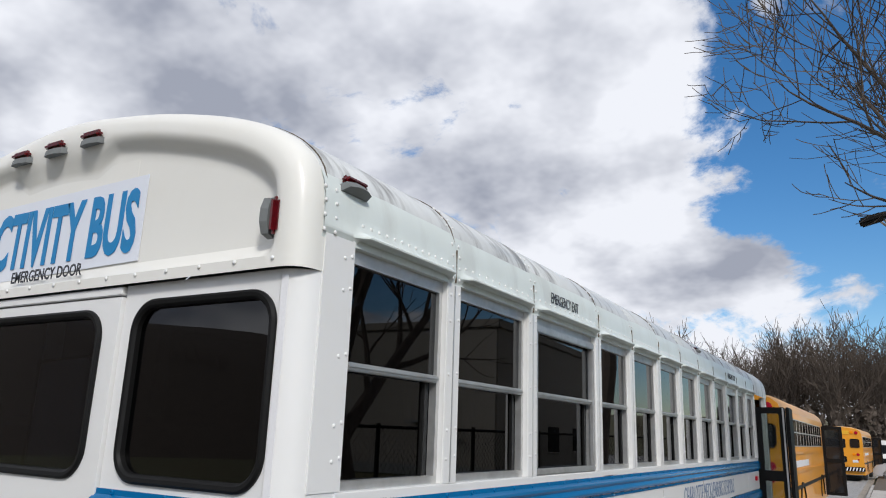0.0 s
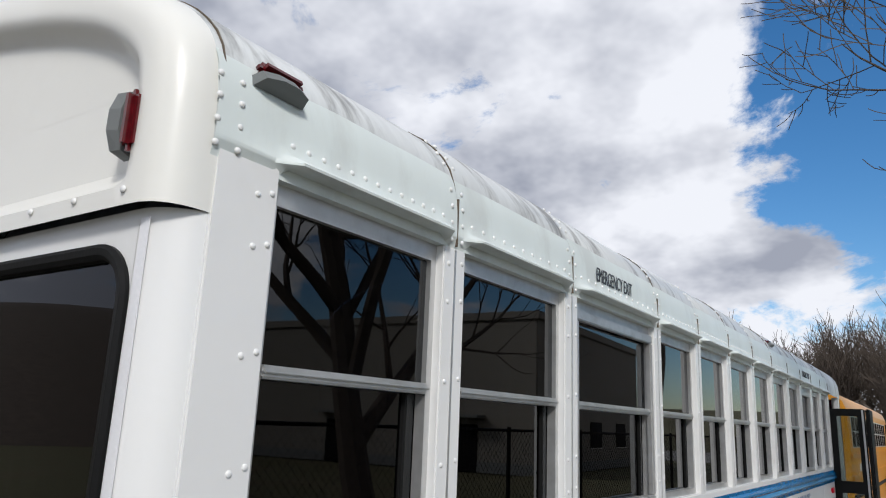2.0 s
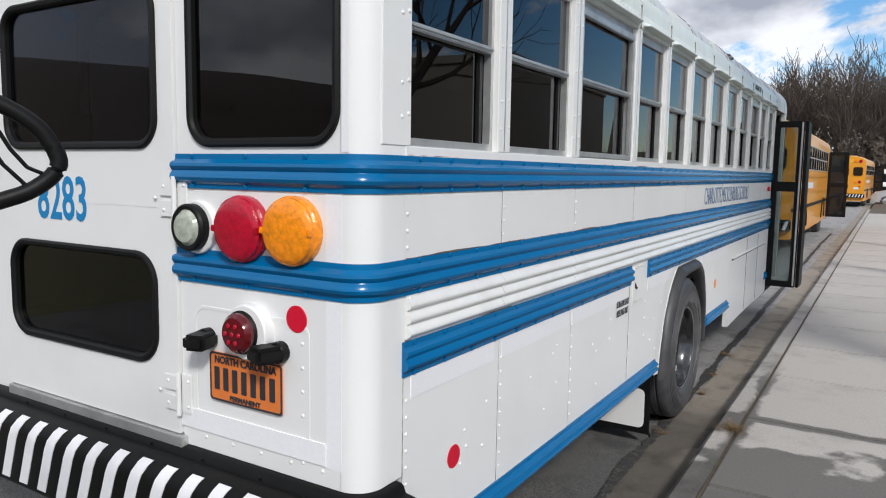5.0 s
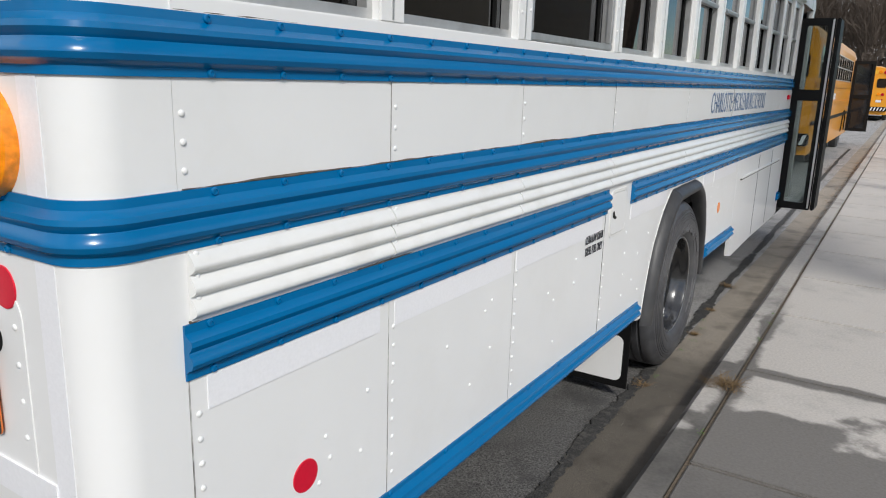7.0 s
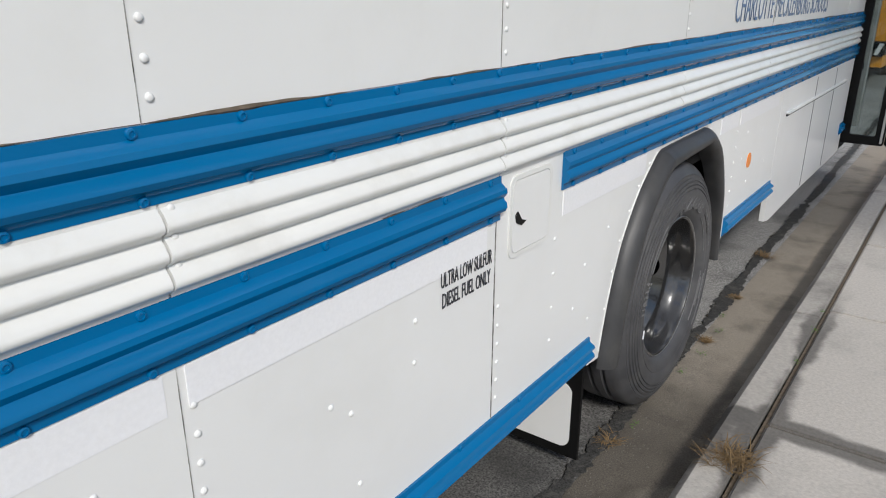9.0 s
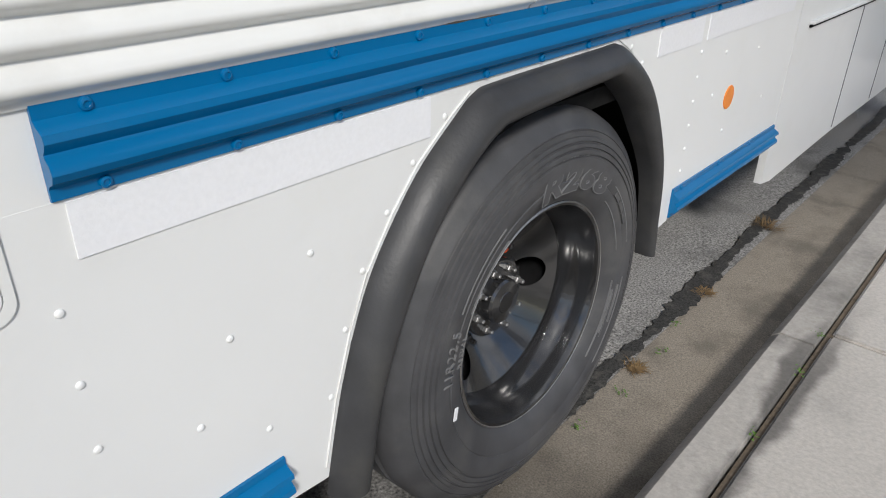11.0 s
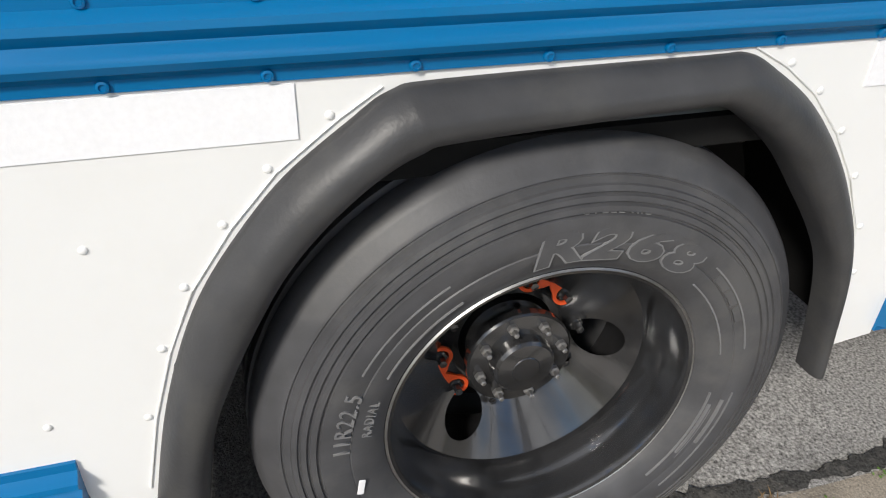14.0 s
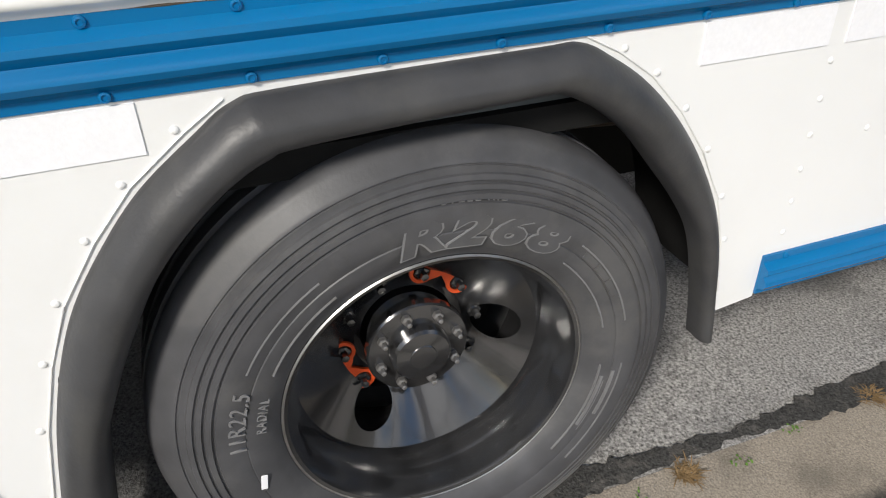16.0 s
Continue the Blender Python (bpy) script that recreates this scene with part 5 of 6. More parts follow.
# ---------------------------------------------------------------- trees
def tree_parts(seed, height, trunk_r, levels, spread, first=0.32, kids=(7, 5, 4, 3), lean=(0, 0, 0), thin=0.0035, length=0.62):
    """A bare tree as two skins: trunk with limbs, and the twigs."""
    rnd = random.Random(seed)
    wood, twigs = bmesh.new(), bmesh.new()

    def grow(p, d, length_m, r, level):
        n = 7 if level < 2 else (6 if level == 2 else 5)
        pts, rad, q, e = [p.copy()], [r], p.copy(), d.copy()
        tip = max(thin, r * (0.35 if level == 0 else 0.22))
        for k in range(n):
            wob = 0.10 if level == 0 else (0.13 if level < 3 else 0.17)
            e = (e + Vector((rnd.uniform(-wob, wob), rnd.uniform(-wob, wob), rnd.uniform(-wob, wob) + (0.09 if level > 0 else 0.02)))).normalized()
            q = q + e * (length_m / n)
            pts.append(q.copy())
            rad.append(r + (tip - r) * (k + 1) / n)
        tube(pts, rad, 8 if level == 0 else (6 if level == 1 else (4 if level == 2 else 3)), wood if level < 2 else twigs)
        if level >= levels:
            return
        for k in range(kids[level]):
            t = (first if level == 0 else 0.22) + (1 - (first if level == 0 else 0.22)) * (k + rnd.random()) / kids[level]
            f = min(n - 1, int(t * n))
            base = pts[f].lerp(pts[f + 1], t * n - f)
            br = (rad[f] + (rad[f + 1] - rad[f]) * (t * n - f)) * rnd.uniform(0.5, 0.72)
            ax = (pts[f + 1] - pts[f]).normalized()
            side = ax.orthogonal().normalized()
            side.rotate(Matrix.Rotation(rnd.uniform(0, 6.283) if level else 2.4 * k + rnd.uniform(-0.4, 0.4), 3, ax))
            ang = radians(rnd.uniform(35, 62) * spread)
            nd = (ax * math.cos(ang) + side * math.sin(ang) + Vector((0, 0, 0.10))).normalized()
            grow(base, nd, length_m * rnd.uniform(length - 0.14, length + 0.12) * (1.0 if level else (1.15 - 0.5 * t)), max(thin * 1.2, br), level + 1)

    grow(Vector((0, 0, 0)), (Vector((0, 0, 1)) + Vector(lean)).normalized(), height * 0.62, trunk_r, 0)
    return wood, twigs


def street_tree(x, y, turn, seed, label, **kw):
    t = tagged(new("street_tree"), label, "tree", "bare trees along the pavement")
    t.matrix_world = pose(x, y, 0.12, 0, 0, turn)
    wood, twigs = tree_parts(seed, **kw)
    part("trunk", wood, BARK, t)
    part("crown", twigs, BARK, t)
    return t


street_tree(3.1, 4.75, 40, 4, "bare grey brown street tree in a planting strip beside the pavement", height=9.5, trunk_r=0.17, levels=4, spread=0.88, first=0.28, kids=(12, 8, 6, 4), lean=(0.10, -0.085, 0))
street_tree(3.4, 12.2, 20, 11, "bare street tree with rising limbs over the pavement", height=12.5, trunk_r=0.20, levels=4, spread=0.92, first=0.56, kids=(11, 7, 5, 4), lean=(-0.13, -0.05, 0), length=0.58, thin=0.0075)
# far woods, in one object
def far_woods():
    kinds = []
    for sd in range(4):
        wood, twigs = tree_parts(100 + sd, 16, 0.22, 3, 0.9, first=0.25, kids=(10, 6, 4), thin=0.028)
        joined(wood, twigs)
        me = mesh_of(wood, "far", LEAFLESS, False)
        v = np.array([p.co[:] for p in me.vertices])
        f = [tuple(p.vertices) for p in me.polygons]
        kinds.append((v, f))
        bpy.data.meshes.remove(me)
    rnd = random.Random(8)
    verts, faces, at = [], [], 0
    for k in range(250):
        if k < 120:
            x, y = rnd.uniform(-60, 6), rnd.uniform(98, 150)
        elif k < 180:
            a = rnd.uniform(0.3, 1.4)
            x, y = 105 * math.sin(a) + rnd.uniform(-10, 10), 105 * math.cos(a) + rnd.uniform(-10, 10)
        else:
            a = rnd.uniform(2.0, 6.0)
            x, y = 75 * math.sin(a) + rnd.uniform(-15, 15), 75 * math.cos(a) + rnd.uniform(-15, 15)
            if x > -25 and y > 30:
                continue
        v, f = kinds[rnd.randrange(4)]
        s, c, z = math.sin(rnd.uniform(0, 6.28)), 0, rnd.uniform(0.7, 1.15) * (0.35 if 120 <= k < 180 else (0.55 if k >= 180 else 1.0))
        c = math.sqrt(max(0, 1 - s * s))
        w = v * z
        w = np.stack([w[:, 0] * c - w[:, 1] * s + x, w[:, 0] * s + w[:, 1] * c + y, w[:, 2] + max(0, (y - 95) * 0.06)], 1)
        verts.append(w)
        faces += [tuple(i + at for i in q) for q in f]
        at += len(w)
    me = bpy.data.meshes.new("woods")
    me.from_pydata(np.concatenate(verts).tolist(), [], faces)
    me.materials.append(LEAFLESS)
    return me


tagged(part("woods", far_woods(), LEAFLESS), "brown leafless woods beyond the car park", "woods", kind="stuff")


def thicket():
    """Dense brush under the far trees: many small ragged clumps."""
    rnd = random.Random(3)
    bm = bmesh.new()
    for k in range(9000):
        if k < 7000:
            x, y = rnd.uniform(-70, 8), rnd.uniform(94, 118)
        else:
            a = rnd.uniform(0.35, 1.5)
            x, y = 100 * math.sin(a), 100 * math.cos(a) + rnd.uniform(-6, 6)
        h = rnd.uniform(0.3, 7.5 if k < 7000 else 3.0) * rnd.random() ** 0.5
        c = Vector((x, y, h + max(0, (y - 95) * 0.06)))
        s = rnd.uniform(0.14, 0.42)
        for j in range(3):
            d = [Vector((rnd.gauss(0, 1), rnd.gauss(0, 1), rnd.gauss(0, 1.2))) * s for _ in range(3)]
            bm.faces.new([bm.verts.new(c + e) for e in d])
    return bm


tagged(part("thicket", thicket(), LEAFLESS, smooth=False), "dense brown winter brush at the foot of the woods", "brush", kind="stuff")
bank = sheet(-160, 160, 94, 300, 0, 24, 20)
for v in bank.verts:
    v.co.z = -0.04 + (v.co.y - 94) * 0.055 + 0.5 * noise.noise((v.co.x * 0.06, v.co.y * 0.06, 0))
tagged(part("bank", bank, LAND), "rising brown grass bank under the woods", "bank", kind="structure")


# added hill, never in view: gives the rear windows something dark to mirror
hill = bmesh.new()
last = None
for k in range(61):
    az = radians(172 + 2.6 * k)
    row = []
    for r, h in ((48, -0.04), (58, 4.0), (70, 8.5), (84, 12.5), (100, 14.5), (140, 15.0)):
        lift = h * (1 + 0.22 * noise.noise((math.sin(az) * 4, math.cos(az) * 4, r * 0.02))) * min(1.0, k / 6, (60 - k) / 8)
        row.append(hill.verts.new((r * math.sin(az), r * math.cos(az), lift if h > 0 else h)))
    if last:
        for j in range(5):
            hill.faces.new((last[j], row[j], row[j + 1], last[j + 1]))
    last = row
bmesh.ops.recalc_face_normals(hill, faces=hill.faces)
tagged(part("hill", hill, LEAFLESS), "unseen brown hill added to darken the rear window reflections", "hill", kind="structure")


# ---------------------------------------------------------------- school building, fence, lamp
hall = tagged(new("school_hall"), "plain beige school hall with a flat roof", "building")
hall.matrix_world = pose(14.5, 30, 0, 0, 0, -5)
part("wall", box(0, 0, 0, 30, 18, 7.3, 0.05), BEIGE, hall)
part("parapet", box(-0.12, -0.12, 7.2, 30.1, 18.1, 7.62, 0.04), BEIGE, hall)
part("plinth", box(-0.03, -0.03, 0, 30.03, 18.03, 0.5), INNER, hall)
for k in range(3):
    d = part("door", box(3 + 8 * k, -0.06, 0, 4.1 + 8 * k, 0.02, 2.2, 0.02), DARK, hall)
    part("canopy", box(2.6 + 8 * k, -0.9, 2.5, 4.5 + 8 * k, 0, 2.65, 0.02), INNER, d)
for k in range(3):
    w = part("window", box(-0.05, 3 + 5 * k, 1.2, 0.02, 5 + 5 * k, 2.6, 0.01), DARK, hall)
    part("window_frame", box(-0.08, 2.95 + 5 * k, 1.14, -0.04, 5.05 + 5 * k, 1.2, 0.01), ALU, w)

fence = tagged(new("chain_link_fence"), "dark chain link fence behind the planting strip", "fence")
FX, FH = 4.25, 2.15
for k in range(12):
    y = -4 + 2.6 * k
    part("post", tube([(FX, y, 0), (FX, y, FH + 0.05)], 0.032, 10), DARK, fence)
part("top_rail", tube([(FX, -4, FH), (FX, 24.6, FH)], 0.022, 8), DARK, fence)
wire = bmesh.new()
for k in range(-16, 246):
    for s in (1, -1):
        y0 = -4 + 0.115 * k
        a, b = (y0, y0 + FH) if s > 0 else (y0 + FH, y0)
        q0, q1 = Vector((FX, a, 0.05)), Vector((FX, b, FH))
        for w in (Vector((0, 0.0035, 0)), Vector((0.0035, 0, 0))):
            wire.faces.new([wire.verts.new(v) for v in (q0 - w, q0 + w, q1 + w, q1 - w)])
part("chain_link", wire, DARK, fence, smooth=False)["kind"] = "stuff"

lamp = tagged(new("street_lamp"), "grey steel street lamp with two box heads", "street lamp")
part("pole", tube([(1.98, 19.2, 0), (1.98, 19.2, 5.0), (1.95, 19.2, 7.6)], [0.10, 0.075, 0.06], 12), STEEL, lamp)
for dx, rz in ((-0.30, 0), (0.05, 15)):
    a = part("lamp_head", joined(bmesh.new(), box(-0.36, -0.20, -0.07, 0.16, 0.20, 0.10, 0.04), pose(1.72 + dx * 0.3, 19.1 + dx, 7.75 + dx * 0.35, 0, -14, rz)), DARK, lamp)
    part("bracket", tube([(1.95, 19.2, 7.45), (1.80 + dx * 0.3, 19.12 + dx * 0.6, 7.72 + dx * 0.3)], 0.03, 8), STEEL, a)

# planting strip beyond the pavement
tagged(part("planting_strip", sheet(3.05, 14.0, -20, 29, 0.13, 30, 60, 0.02, 7.0), LAND), "brown winter grass strip behind the pavement", "verge", kind="structure")


# ---------------------------------------------------------------- the yellow buses ahead
def yellow_bus(name, label, length=11.6):
    b = tagged(new(name), label, "bus", "yellow buses ahead")
    W = 2.44
    prof = [(0.0, 0.0), (0.0, 1.95), (-0.01, 2.45), (-0.07, 2.62), (-0.22, 2.74), (-0.6, 2.84), (-1.22, 2.88)]
    full = prof + [(-W - x, z) for x, z in prof[-2::-1]]
    shell = bmesh.new()
    rows = []
    for y, s in ((0, 0.985), (0.06, 1), (length - 0.2, 1), (length, 0.97)):
        rows.append([shell.verts.new((-W / 2 + (x + W / 2) * s, y, 0.42 + z * s)) for x, z in full])
    for r0, r1 in zip(rows, rows[1:]):
        for k in range(len(full) - 1):
            f = shell.faces.new((r0[k], r1[k], r1[k + 1], r0[k + 1]))
            f.material_index = 1 if 1 < k < len(full) - 3 else 0
    shell.faces.new(rows[0])
    shell.faces.new(rows[-1][::-1])
    bmesh.ops.recalc_face_normals(shell, faces=shell.faces)
    part("body", mesh_of(shell, "body", [YELLOW, YROOF]), YELLOW, b)
    n = 13
    for k in range(n):
        y0 = 0.35 + k * 0.76
        w = part("side_window", box(-0.02, y0, 2.05, 0.012, y0 + 0.66, 2.72, 0.01), ALU, b)
        part("pane", box(0.0, y0 + 0.03, 2.08, 0.016, y0 + 0.63, 2.38), DARKGLASS, w)
        part("pane", box(0.0, y0 + 0.03, 2.41, 0.016, y0 + 0.63, 2.69), DARKGLASS, w)
    for z in (1.05, 1.42, 1.86):
        part("rub_rail", box(0.0, 0.0, z, 0.025, length - 1.2, z + 0.09, 0.01), BLACK if z < 1.2 else YELLOW, b)
    part("school_panel", box(0.0, 1.5, 1.56, 0.006, 5.2, 1.72), STRIPE, b)
    # rear end
    for x in (-0.42, -2.02):
        part("rear_window", box(x - 0.26, -0.02, 2.02, x + 0.26, 0.01, 2.55, 0.05, 3), DARKGLASS, b)
    d = part("rear_door", box(-1.60, -0.022, 0.95, -0.84, 0.0, 2.70, 0.02), YELLOW, b)
    part("upper_window", box(-1.52, -0.035, 2.0, -0.92, -0.02, 2.55, 0.04, 3), DARKGLASS, d)
    part("lower_window", box(-1.52, -0.035, 1.15, -0.92, -0.02, 1.50, 0.04, 3), DARKGLASS, d)
    for x in (-0.30, -2.14):
        part("warning_lamp", joined(bmesh.new(), disc(0.10, 0.05, 0.01, 24), pose(x, 0.0, 2.92, 0, 0, -90)), LAMP_RED, b)
        part("warning_lamp", joined(bmesh.new(), disc(0.10, 0.05, 0.01, 24), pose(x + (-0.26 if x > -1 else 0.26), 0.0, 2.94, 0, 0, -90)), LAMP_AMBER, b)
        part("brake_lamp", joined(bmesh.new(), disc(0.09, 0.04, 0.01, 24), pose(x, 0.0, 1.62, 0, 0, -90)), LAMP_RED, b)
        part("turn_lamp", joined(bmesh.new(), disc(0.09, 0.04, 0.01, 24), pose(x + (-0.22 if x > -1 else 0.22), 0.0, 1.62, 0, 0, -90)), LAMP_AMBER, b)
        part("tail_lamp", joined(bmesh.new(), disc(0.05, 0.04, 0.01, 24), pose(x, 0.0, 1.32, 0, 0, -90)), LAMP_RED, b)
    part("rear_sign", box(-1.75, -0.015, 2.82, -0.69, 0.0, 3.04, 0.02), SIGN_YELLOW, b)
    part("number_plate", box(-0.62, -0.02, 1.14, -0.32, 0.0, 1.29, 0.01), STRIPE, b)
    bp = part("bumper", box(-W - 0.02, -0.18, 0.62, 0.02, 0.05, 0.88, 0.03), BLACK, b)
    for k in range(14):
        part("stripe", slab([(-0.05, -0.10), (0.02, -0.10), (0.09, 0.10), (0.02, 0.10)], 0.004, on_rear(-W + 0.1 + 0.172 * k, 0.75, -0.184)), STRIPE, bp)
    for y in (3.0, 9.2):
        for x in (-0.04, -W + 0.30):
            w = part("wheel", joined(bmesh.new(), lathe([(0.28, -0.02), (0.45, 0.0), (0.50, -0.05), (0.50, -0.24), (0.4, -0.26)], 40), pose(x, y, 0.52)), TYRE, b)
            part("rim", joined(bmesh.new(), lathe([(0.0, -0.10), (0.20, -0.12), (0.28, -0.03)], 32), pose(x, y, 0.52)), INNER, w)
        part("wheel_arch", joined(bmesh.new(), lathe([(0.56, -0.02), (0.64, 0.0), (0.64, 0.03), (0.56, 0.03)], 24, 180), pose(0.0, y, 0.55)), BLACK, b)
    part("chassis", box(-W + 0.3, 0.4, 0.40, -0.3, length - 0.4, 0.62), DARK, b)
    dr = part("open_door", ring(rounded(0.62, 2.25, 0.02), rounded(0.44, 2.05, 0.02), 0.05, on_rear(0.33, 1.62, length - 1.15)), RUBBER, b, "open black framed glass door")
    part("door_glass", slab(rounded(0.45, 2.06, 0.02), 0.005, on_rear(0.33, 1.62, length - 1.12)), DARKGLASS, dr)
    part("middle_rail", box(0.05, length - 1.16, 1.55, 0.62, length - 1.10, 1.68), RUBBER, dr)
    return b


DARKGLASS = material("dark bus glass", (0.012, 0.014, 0.017), 0.05, coat=0.5)
SIGN_YELLOW = material("amber sign", (0.80, 0.45, 0.03), 0.4, spread=0.05, scale=20)
near_bus = yellow_bus("school_bus", "yellow school bus with an open door, parked ahead")
near_bus.matrix_world = pose(-0.62, 16.6, 0.0)
far_bus = copy_thing(near_bus, pose(-0.05, 51.0, 0.0, 0, 0, -1.5))
far_bus["label"] = "yellow school bus seen from behind, farther up the lane"

# a white van and a silver car at the end of the lane
van = tagged(new("white_van"), "small white bus facing this way at the lane's far end", "bus")
vb = bmesh.new()
joined(vb, box(-1.1, 0.9, 0.45, 1.1, 6.5, 2.7, 0.18, 4))
joined(vb, box(-1.0, 0.0, 0.45, 1.0, 1.2, 1.45, 0.15, 4))
part("body", vb, RIM_WHITE, van)
part("windscreen", box(-0.95, 0.86, 1.55, 0.95, 0.93, 2.3, 0.03), DARKGLASS, van)
part("grille", box(-0.6, -0.03, 0.75, 0.6, 0.03, 1.15, 0.02), DARK, van)
for x in (-0.8, 0.8):
    part("headlight", box(x - 0.14, -0.03, 0.95, x + 0.14, 0.04, 1.15, 0.03), LAMP_CLEAR, van)
    part("wheel", joined(bmesh.new(), lathe([(0.0, 0.0), (0.22, 0.0), (0.38, -0.02), (0.38, -0.22), (0.0, -0.22)], 28), pose(x + (0.22 if x > 0 else -0.02), 1.4, 0.38)), TYRE, van)
    part("wheel", joined(bmesh.new(), lathe([(0.0, 0.0), (0.22, 0.0), (0.38, -0.02), (0.38, -0.22), (0.0, -0.22)], 28), pose(x + (0.22 if x > 0 else -0.02), 5.2, 0.38)), TYRE, van)
van.matrix_world = pose(0.95, 74, 0.0)


def car(label, x, y, turn):
    c = tagged(new("parked_car"), label, "car", "cars in the car park")
    half = [(-2.25, 0.35), (-2.3, 0.75), (-2.1, 1.0), (-1.75, 1.08), (-1.2, 1.55), (-0.3, 1.68), (0.6, 1.62), (1.25, 1.12), (2.05, 0.98), (2.3, 0.7), (2.28, 0.35)]
    bm = bmesh.new()
    rows = []
    for yy, s in ((-0.90, 0.93), (-0.82, 1.0), (0.82, 1.0), (0.90, 0.93)):
        rows.append([bm.verts.new((px * (0.99 if s < 1 else 1), yy * (0.80 if pz > 1.2 else 1), 0.3 + (pz - 0.3) * s)) for px, pz in half])
    for r0, r1 in zip(rows, rows[1:]):
        for k in range(len(half) - 1):
            bm.faces.new((r0[k], r0[k + 1], r1[k + 1], r1[k]))
    bm.faces.new(rows[0][::-1])
    bm.faces.new(rows[-1])
    bmesh.ops.recalc_face_normals(bm, faces=bm.faces)
    part("body", bm, SILVER, c)
    for s in (-1, 1):
        part("side_glass", slab([(-1.25, 1.12), (-0.95, 1.46), (0.5, 1.50), (1.0, 1.12)], 0.01, Matrix(((1, 0, 0, 0), (0, 0, -1 * s, 0.77 * s), (0, 1, 0, 0.0), (0, 0, 0, 1)))), DARKGLASS, c)
        for px in (-1.4, 1.4):
            w = part("wheel", joined(bmesh.new(), lathe([(0.20, 0.0), (0.33, 0.0), (0.35, -0.03), (0.35, -0.20)], 28), pose(px, 0.90 * s, 0.35, 0, 0, 90 * s)), TYRE, c)
            part("rim", joined(bmesh.new(), lathe([(0.0, -0.02), (0.20, -0.01)], 20), pose(px, 0.90 * s, 0.35, 0, 0, 90 * s)), STEEL, w)
    part("windscreen", slab([(-0.62, -0.22), (0.62, -0.22), (0.56, 0.24), (-0.56, 0.24)], 0.01, Matrix.Translation((0.98, 0, 1.36)) @ pose(0, 0, 0, 0, 52, 0) @ pose(0, 0, 0, 0, 0, 90)), DARKGLASS, c)
    c.matrix_world = pose(x, y, 0, 0, 0, turn)
    return c


one = car("silver hatchback parked across the end of the lane", 2.6, 56, 176)
for x, y, turn in ((6.5, 66, 170), (4.8, 82, 178)):
    c = copy_thing(one, pose(x, y, 0, 0, 0, turn))
    c["label"] = "silver car in the car park beyond"
tagged(part("car_park", sheet(-0.02, 40, 60, 93, -0.01, 10, 10, 0.0), ASPHALT), "grey asphalt car park at the lane's end", "car park", kind="structure")

# ---------------------------------------------------------------- mirror bracket standing out behind the white bus
mb = tagged(new("mirror_bracket"), "black tubular mirror bracket with a thin cable", "bracket")
hoop = [(-0.75, -2.05, 0.0), (-0.75, -2.05, 1.2), (-0.74, -2.0, 1.66), (-0.6, -1.75, 1.75), (-0.3, -1.38, 1.76), (-0.09, -1.06, 1.775), (-0.025, -0.951, 1.802), (0.0, -0.902, 1.830), (0.012, -0.882, 1.862), (0.006, -0.893, 1.898),
        (-0.005, -0.915, 1.930), (-0.03, -0.96, 1.962), (-0.09, -1.06, 2.01), (-0.3, -1.38, 2.13)]
rounded_hoop = []
for k in range(len(hoop) - 1):
    p0, p1, p2, p3 = (Vector(hoop[max(0, min(len(hoop) - 1, k + d))]) for d in (-1, 0, 1, 2))
    for j in range(5):
        t = j / 5
        rounded_hoop.append(0.5 * ((2 * p1) + (p2 - p0) * t + (2 * p0 - 5 * p1 + 4 * p2 - p3) * t * t + (3 * p1 - p0 - 3 * p2 + p3) * t ** 3))
part("hoop", tube(rounded_hoop + [Vector(hoop[-1])], 0.0145, 14), RUBBER, mb)
part("cable", tube([(-0.10, -1.07, 2.00), (-0.035, -0.965, 1.93), (-0.022, -0.945, 1.885), (-0.01, -0.925, 1.855), (0.0, -0.905, 1.845)], 0.004, 6), RUBBER, mb)
part("cable", tube([(-0.09, -1.06, 1.92), (-0.04, -0.975, 1.90), (-0.03, -0.955, 1.86), (-0.012, -0.925, 1.822)], 0.004, 6), RUBBER, mb)


# ---------------------------------------------------------------- weeds, dry grass and grit by the kerb
def tuft(name, x, y, z, n, size, mat, seed, label, flat=0.5):
    rnd = random.Random(seed)
    bm = bmesh.new()
    for k in range(n):
        a = rnd.uniform(0, 6.283)
        l = size * rnd.uniform(0.4, 1.0)
        o = Vector((rnd.gauss(0, size * 0.25), rnd.gauss(0, size * 0.25), 0))
        d = Vector((math.cos(a), math.sin(a), rnd.uniform(0.15, 1.0) * (1 - flat) + 0.1)).normalized()
        w = d.cross(Vector((0, 0, 1))).normalized() * 0.0016
        p0, p1, p2 = o, o + d * l * 0.6, o + d * l + Vector((0, 0, -l * 0.12))
        q = [bm.verts.new(v) for v in (p0 - w, p0 + w, p1 + w, p1 - w)]
        bm.faces.new(q)
        bm.faces.new((q[3], q[2], bm.verts.new(p2)))
    bmesh.ops.translate(bm, vec=Vector((x, y, z)), verts=bm.verts)
    return tagged(part(name, bm, mat, smooth=False), label, "weed")


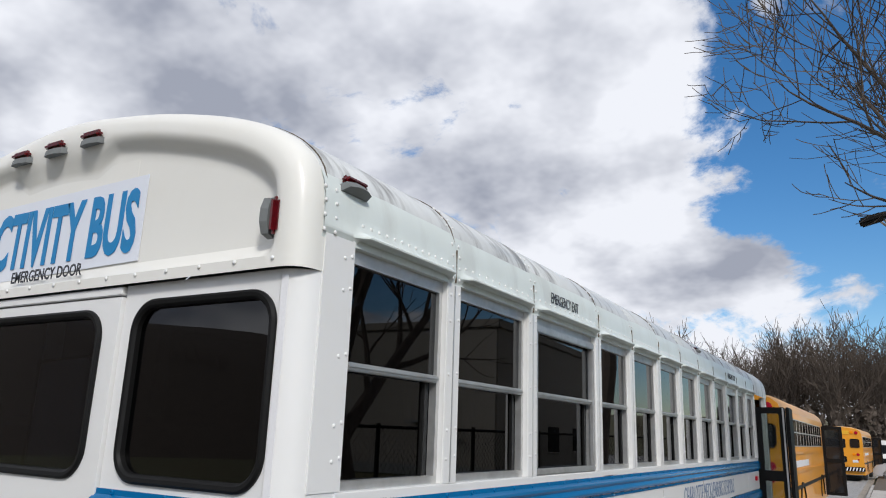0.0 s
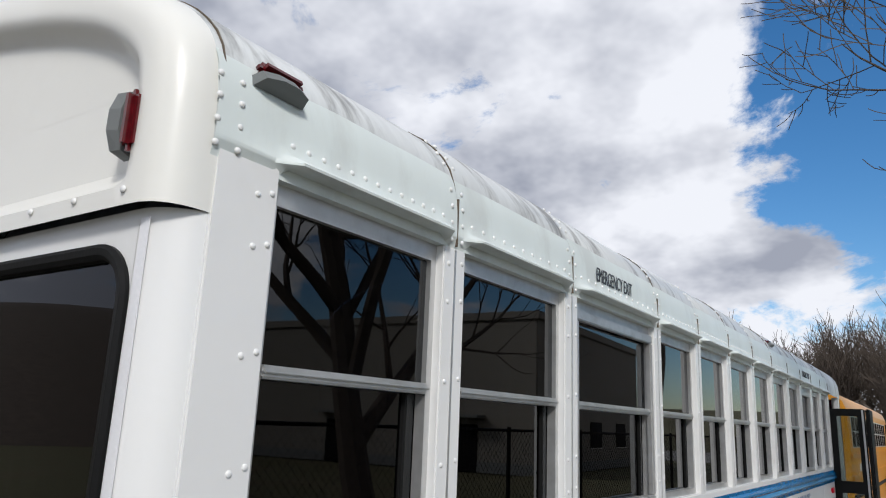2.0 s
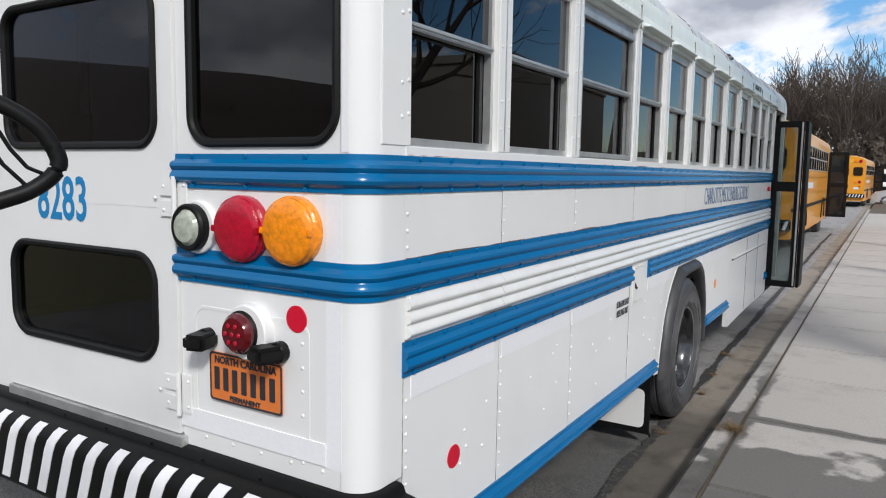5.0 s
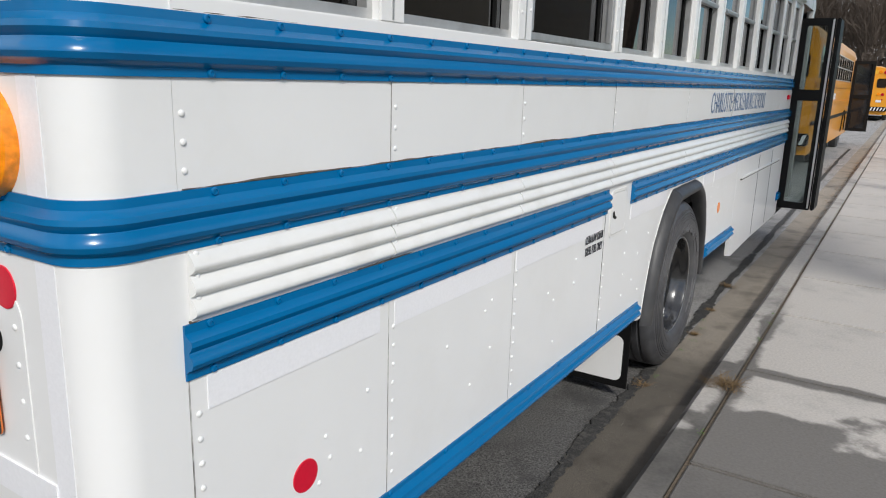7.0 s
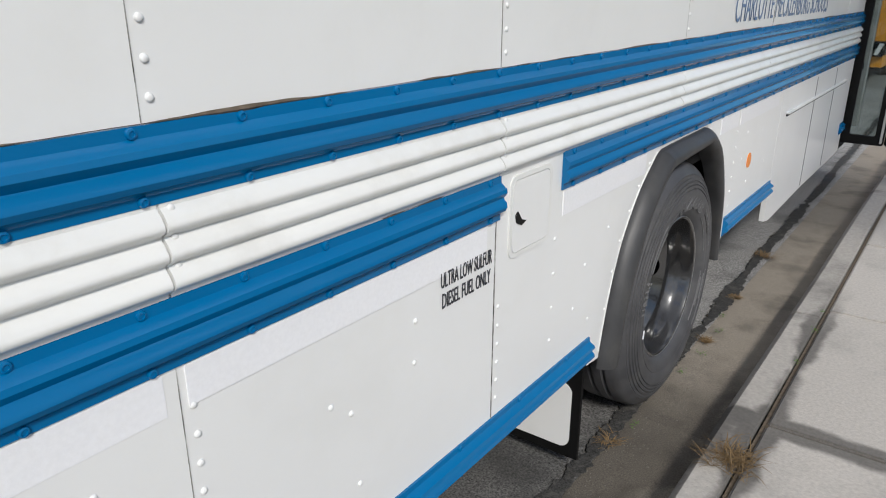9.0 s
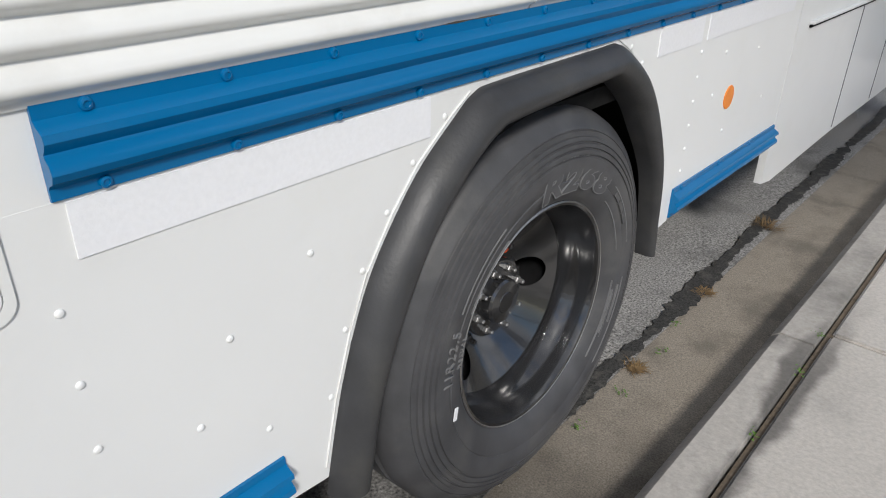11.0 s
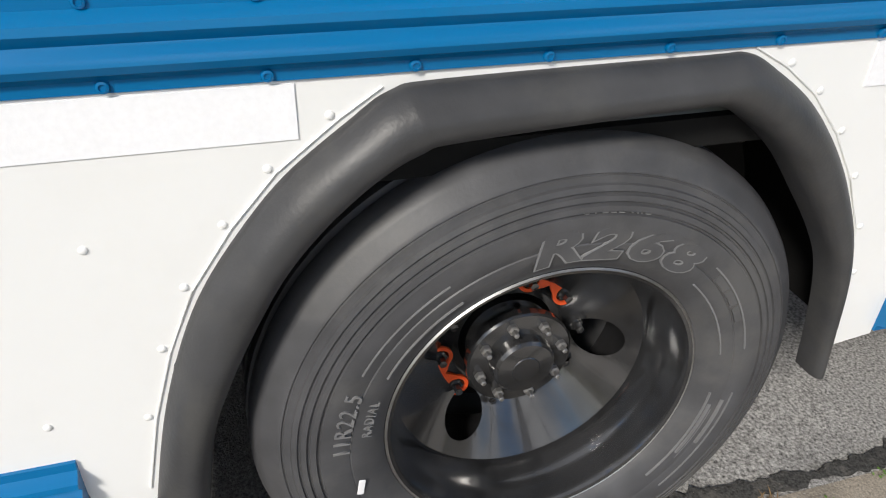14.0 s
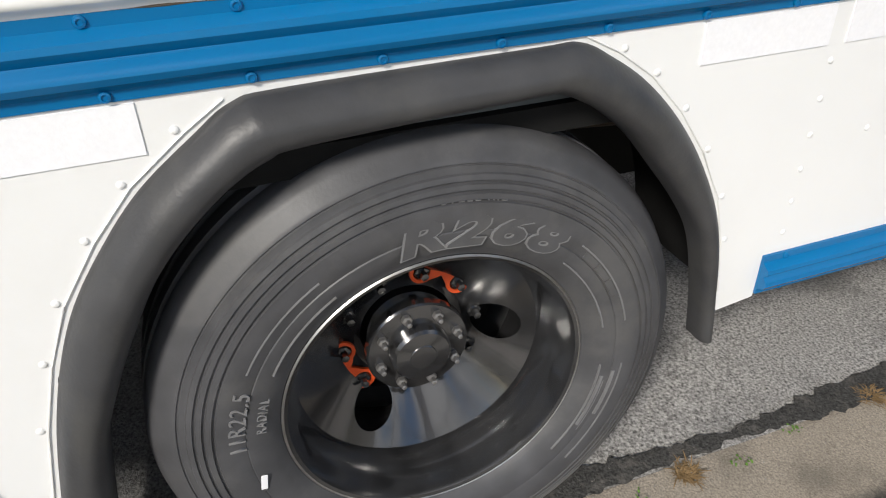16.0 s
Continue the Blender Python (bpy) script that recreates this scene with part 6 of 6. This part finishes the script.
tuft("dry_grass_tuft", 0.455, 3.42, 0.162, 150, 0.15, GRASS, 1, "dry brown grass tuft on the kerb joint", 0.55)
tuft("dry_grass_tuft", 0.02, 4.58, 0.03, 130, 0.05, GRASS, 2, "small dry grass tuft in the gutter seam", 0.6)
tuft("dry_grass_tuft", -0.02, 5.25, 0.03, 130, 0.05, GRASS, 3, "small dry grass tuft in the gutter seam", 0.6)
tuft("dry_grass_tuft", -0.06, 6.1, 0.03, 90, 0.10, GRASS, 4, "small dry grass tuft in the gutter seam", 0.6)
tuft("dry_grass_tuft", -0.02, 3.45, 0.03, 60, 0.07, GRASS, 6, "small dry grass tuft in the gutter seam", 0.6)
for k in range(12):
    tuft("dry_grass_tuft", 0.30 + 0.03 * noise.noise((k, 0, 0)), 10.5 + 0.85 * k, 0.05, 60, 0.16, GRASS, 20 + k, "dry grass along the far kerb", 0.6)


def weed(x, y, z, seed):
    rnd = random.Random(seed)
    bm = bmesh.new()
    for k in range(14):
        c = Vector((rnd.gauss(0, 0.010), rnd.gauss(0, 0.018), rnd.uniform(0.003, 0.012)))
        r = rnd.uniform(0.0025, 0.0055)
        t = rnd.uniform(-0.5, 0.5)
        bm.faces.new([bm.verts.new(c + Vector((r * math.cos(a), r * 0.75 * math.sin(a), t * r * math.cos(a)))) for a in [k2 * 1.047 for k2 in range(6)]])
    bmesh.ops.translate(bm, vec=Vector((x, y, z)), verts=bm.verts)
    return tagged(part("green_weed", bm, WEED, smooth=False), "tiny green weed sprouting from a joint", "weed")


for k, (x, y, z) in enumerate(((0.045, 4.42, 0.03), (0.035, 4.73, 0.03), (0.0, 4.95, 0.03), (0.03, 4.18, 0.03), (0.485, 4.35, 0.16), (0.485, 4.75, 0.16), (0.47, 5.02, 0.16), (0.485, 2.75, 0.16), (0.02, 3.62, 0.03))):
    weed(x, y, z, 40 + k)

grit = bmesh.new()
rg = random.Random(12)
for k in range(2600):
    y = rg.uniform(2.6, 7.5)
    x = rg.gauss(-0.02, 0.10) - 0.012 * (y - 4)
    r = rg.uniform(0.0012, 0.0036)
    if x > 0.25:
        continue
    c = Vector((x, y, 0.031 + r * 0.5))
    v = [grit.verts.new(c + Vector((rg.uniform(-1, 1), rg.uniform(-1, 1), rg.uniform(-0.6, 0.9))).normalized() * r) for _ in range(4)]
    for q in ((0, 1, 2), (0, 2, 3), (0, 3, 1), (1, 3, 2)):
        grit.faces.new([v[i] for i in q])
GRIT = material("pale grit", (0.20, 0.19, 0.17), 0.85, spread=0.3, scale=200)
tagged(part("grit", grit, GRIT, smooth=False), "loose pale grit along the gutter seam", "grit", kind="stuff")
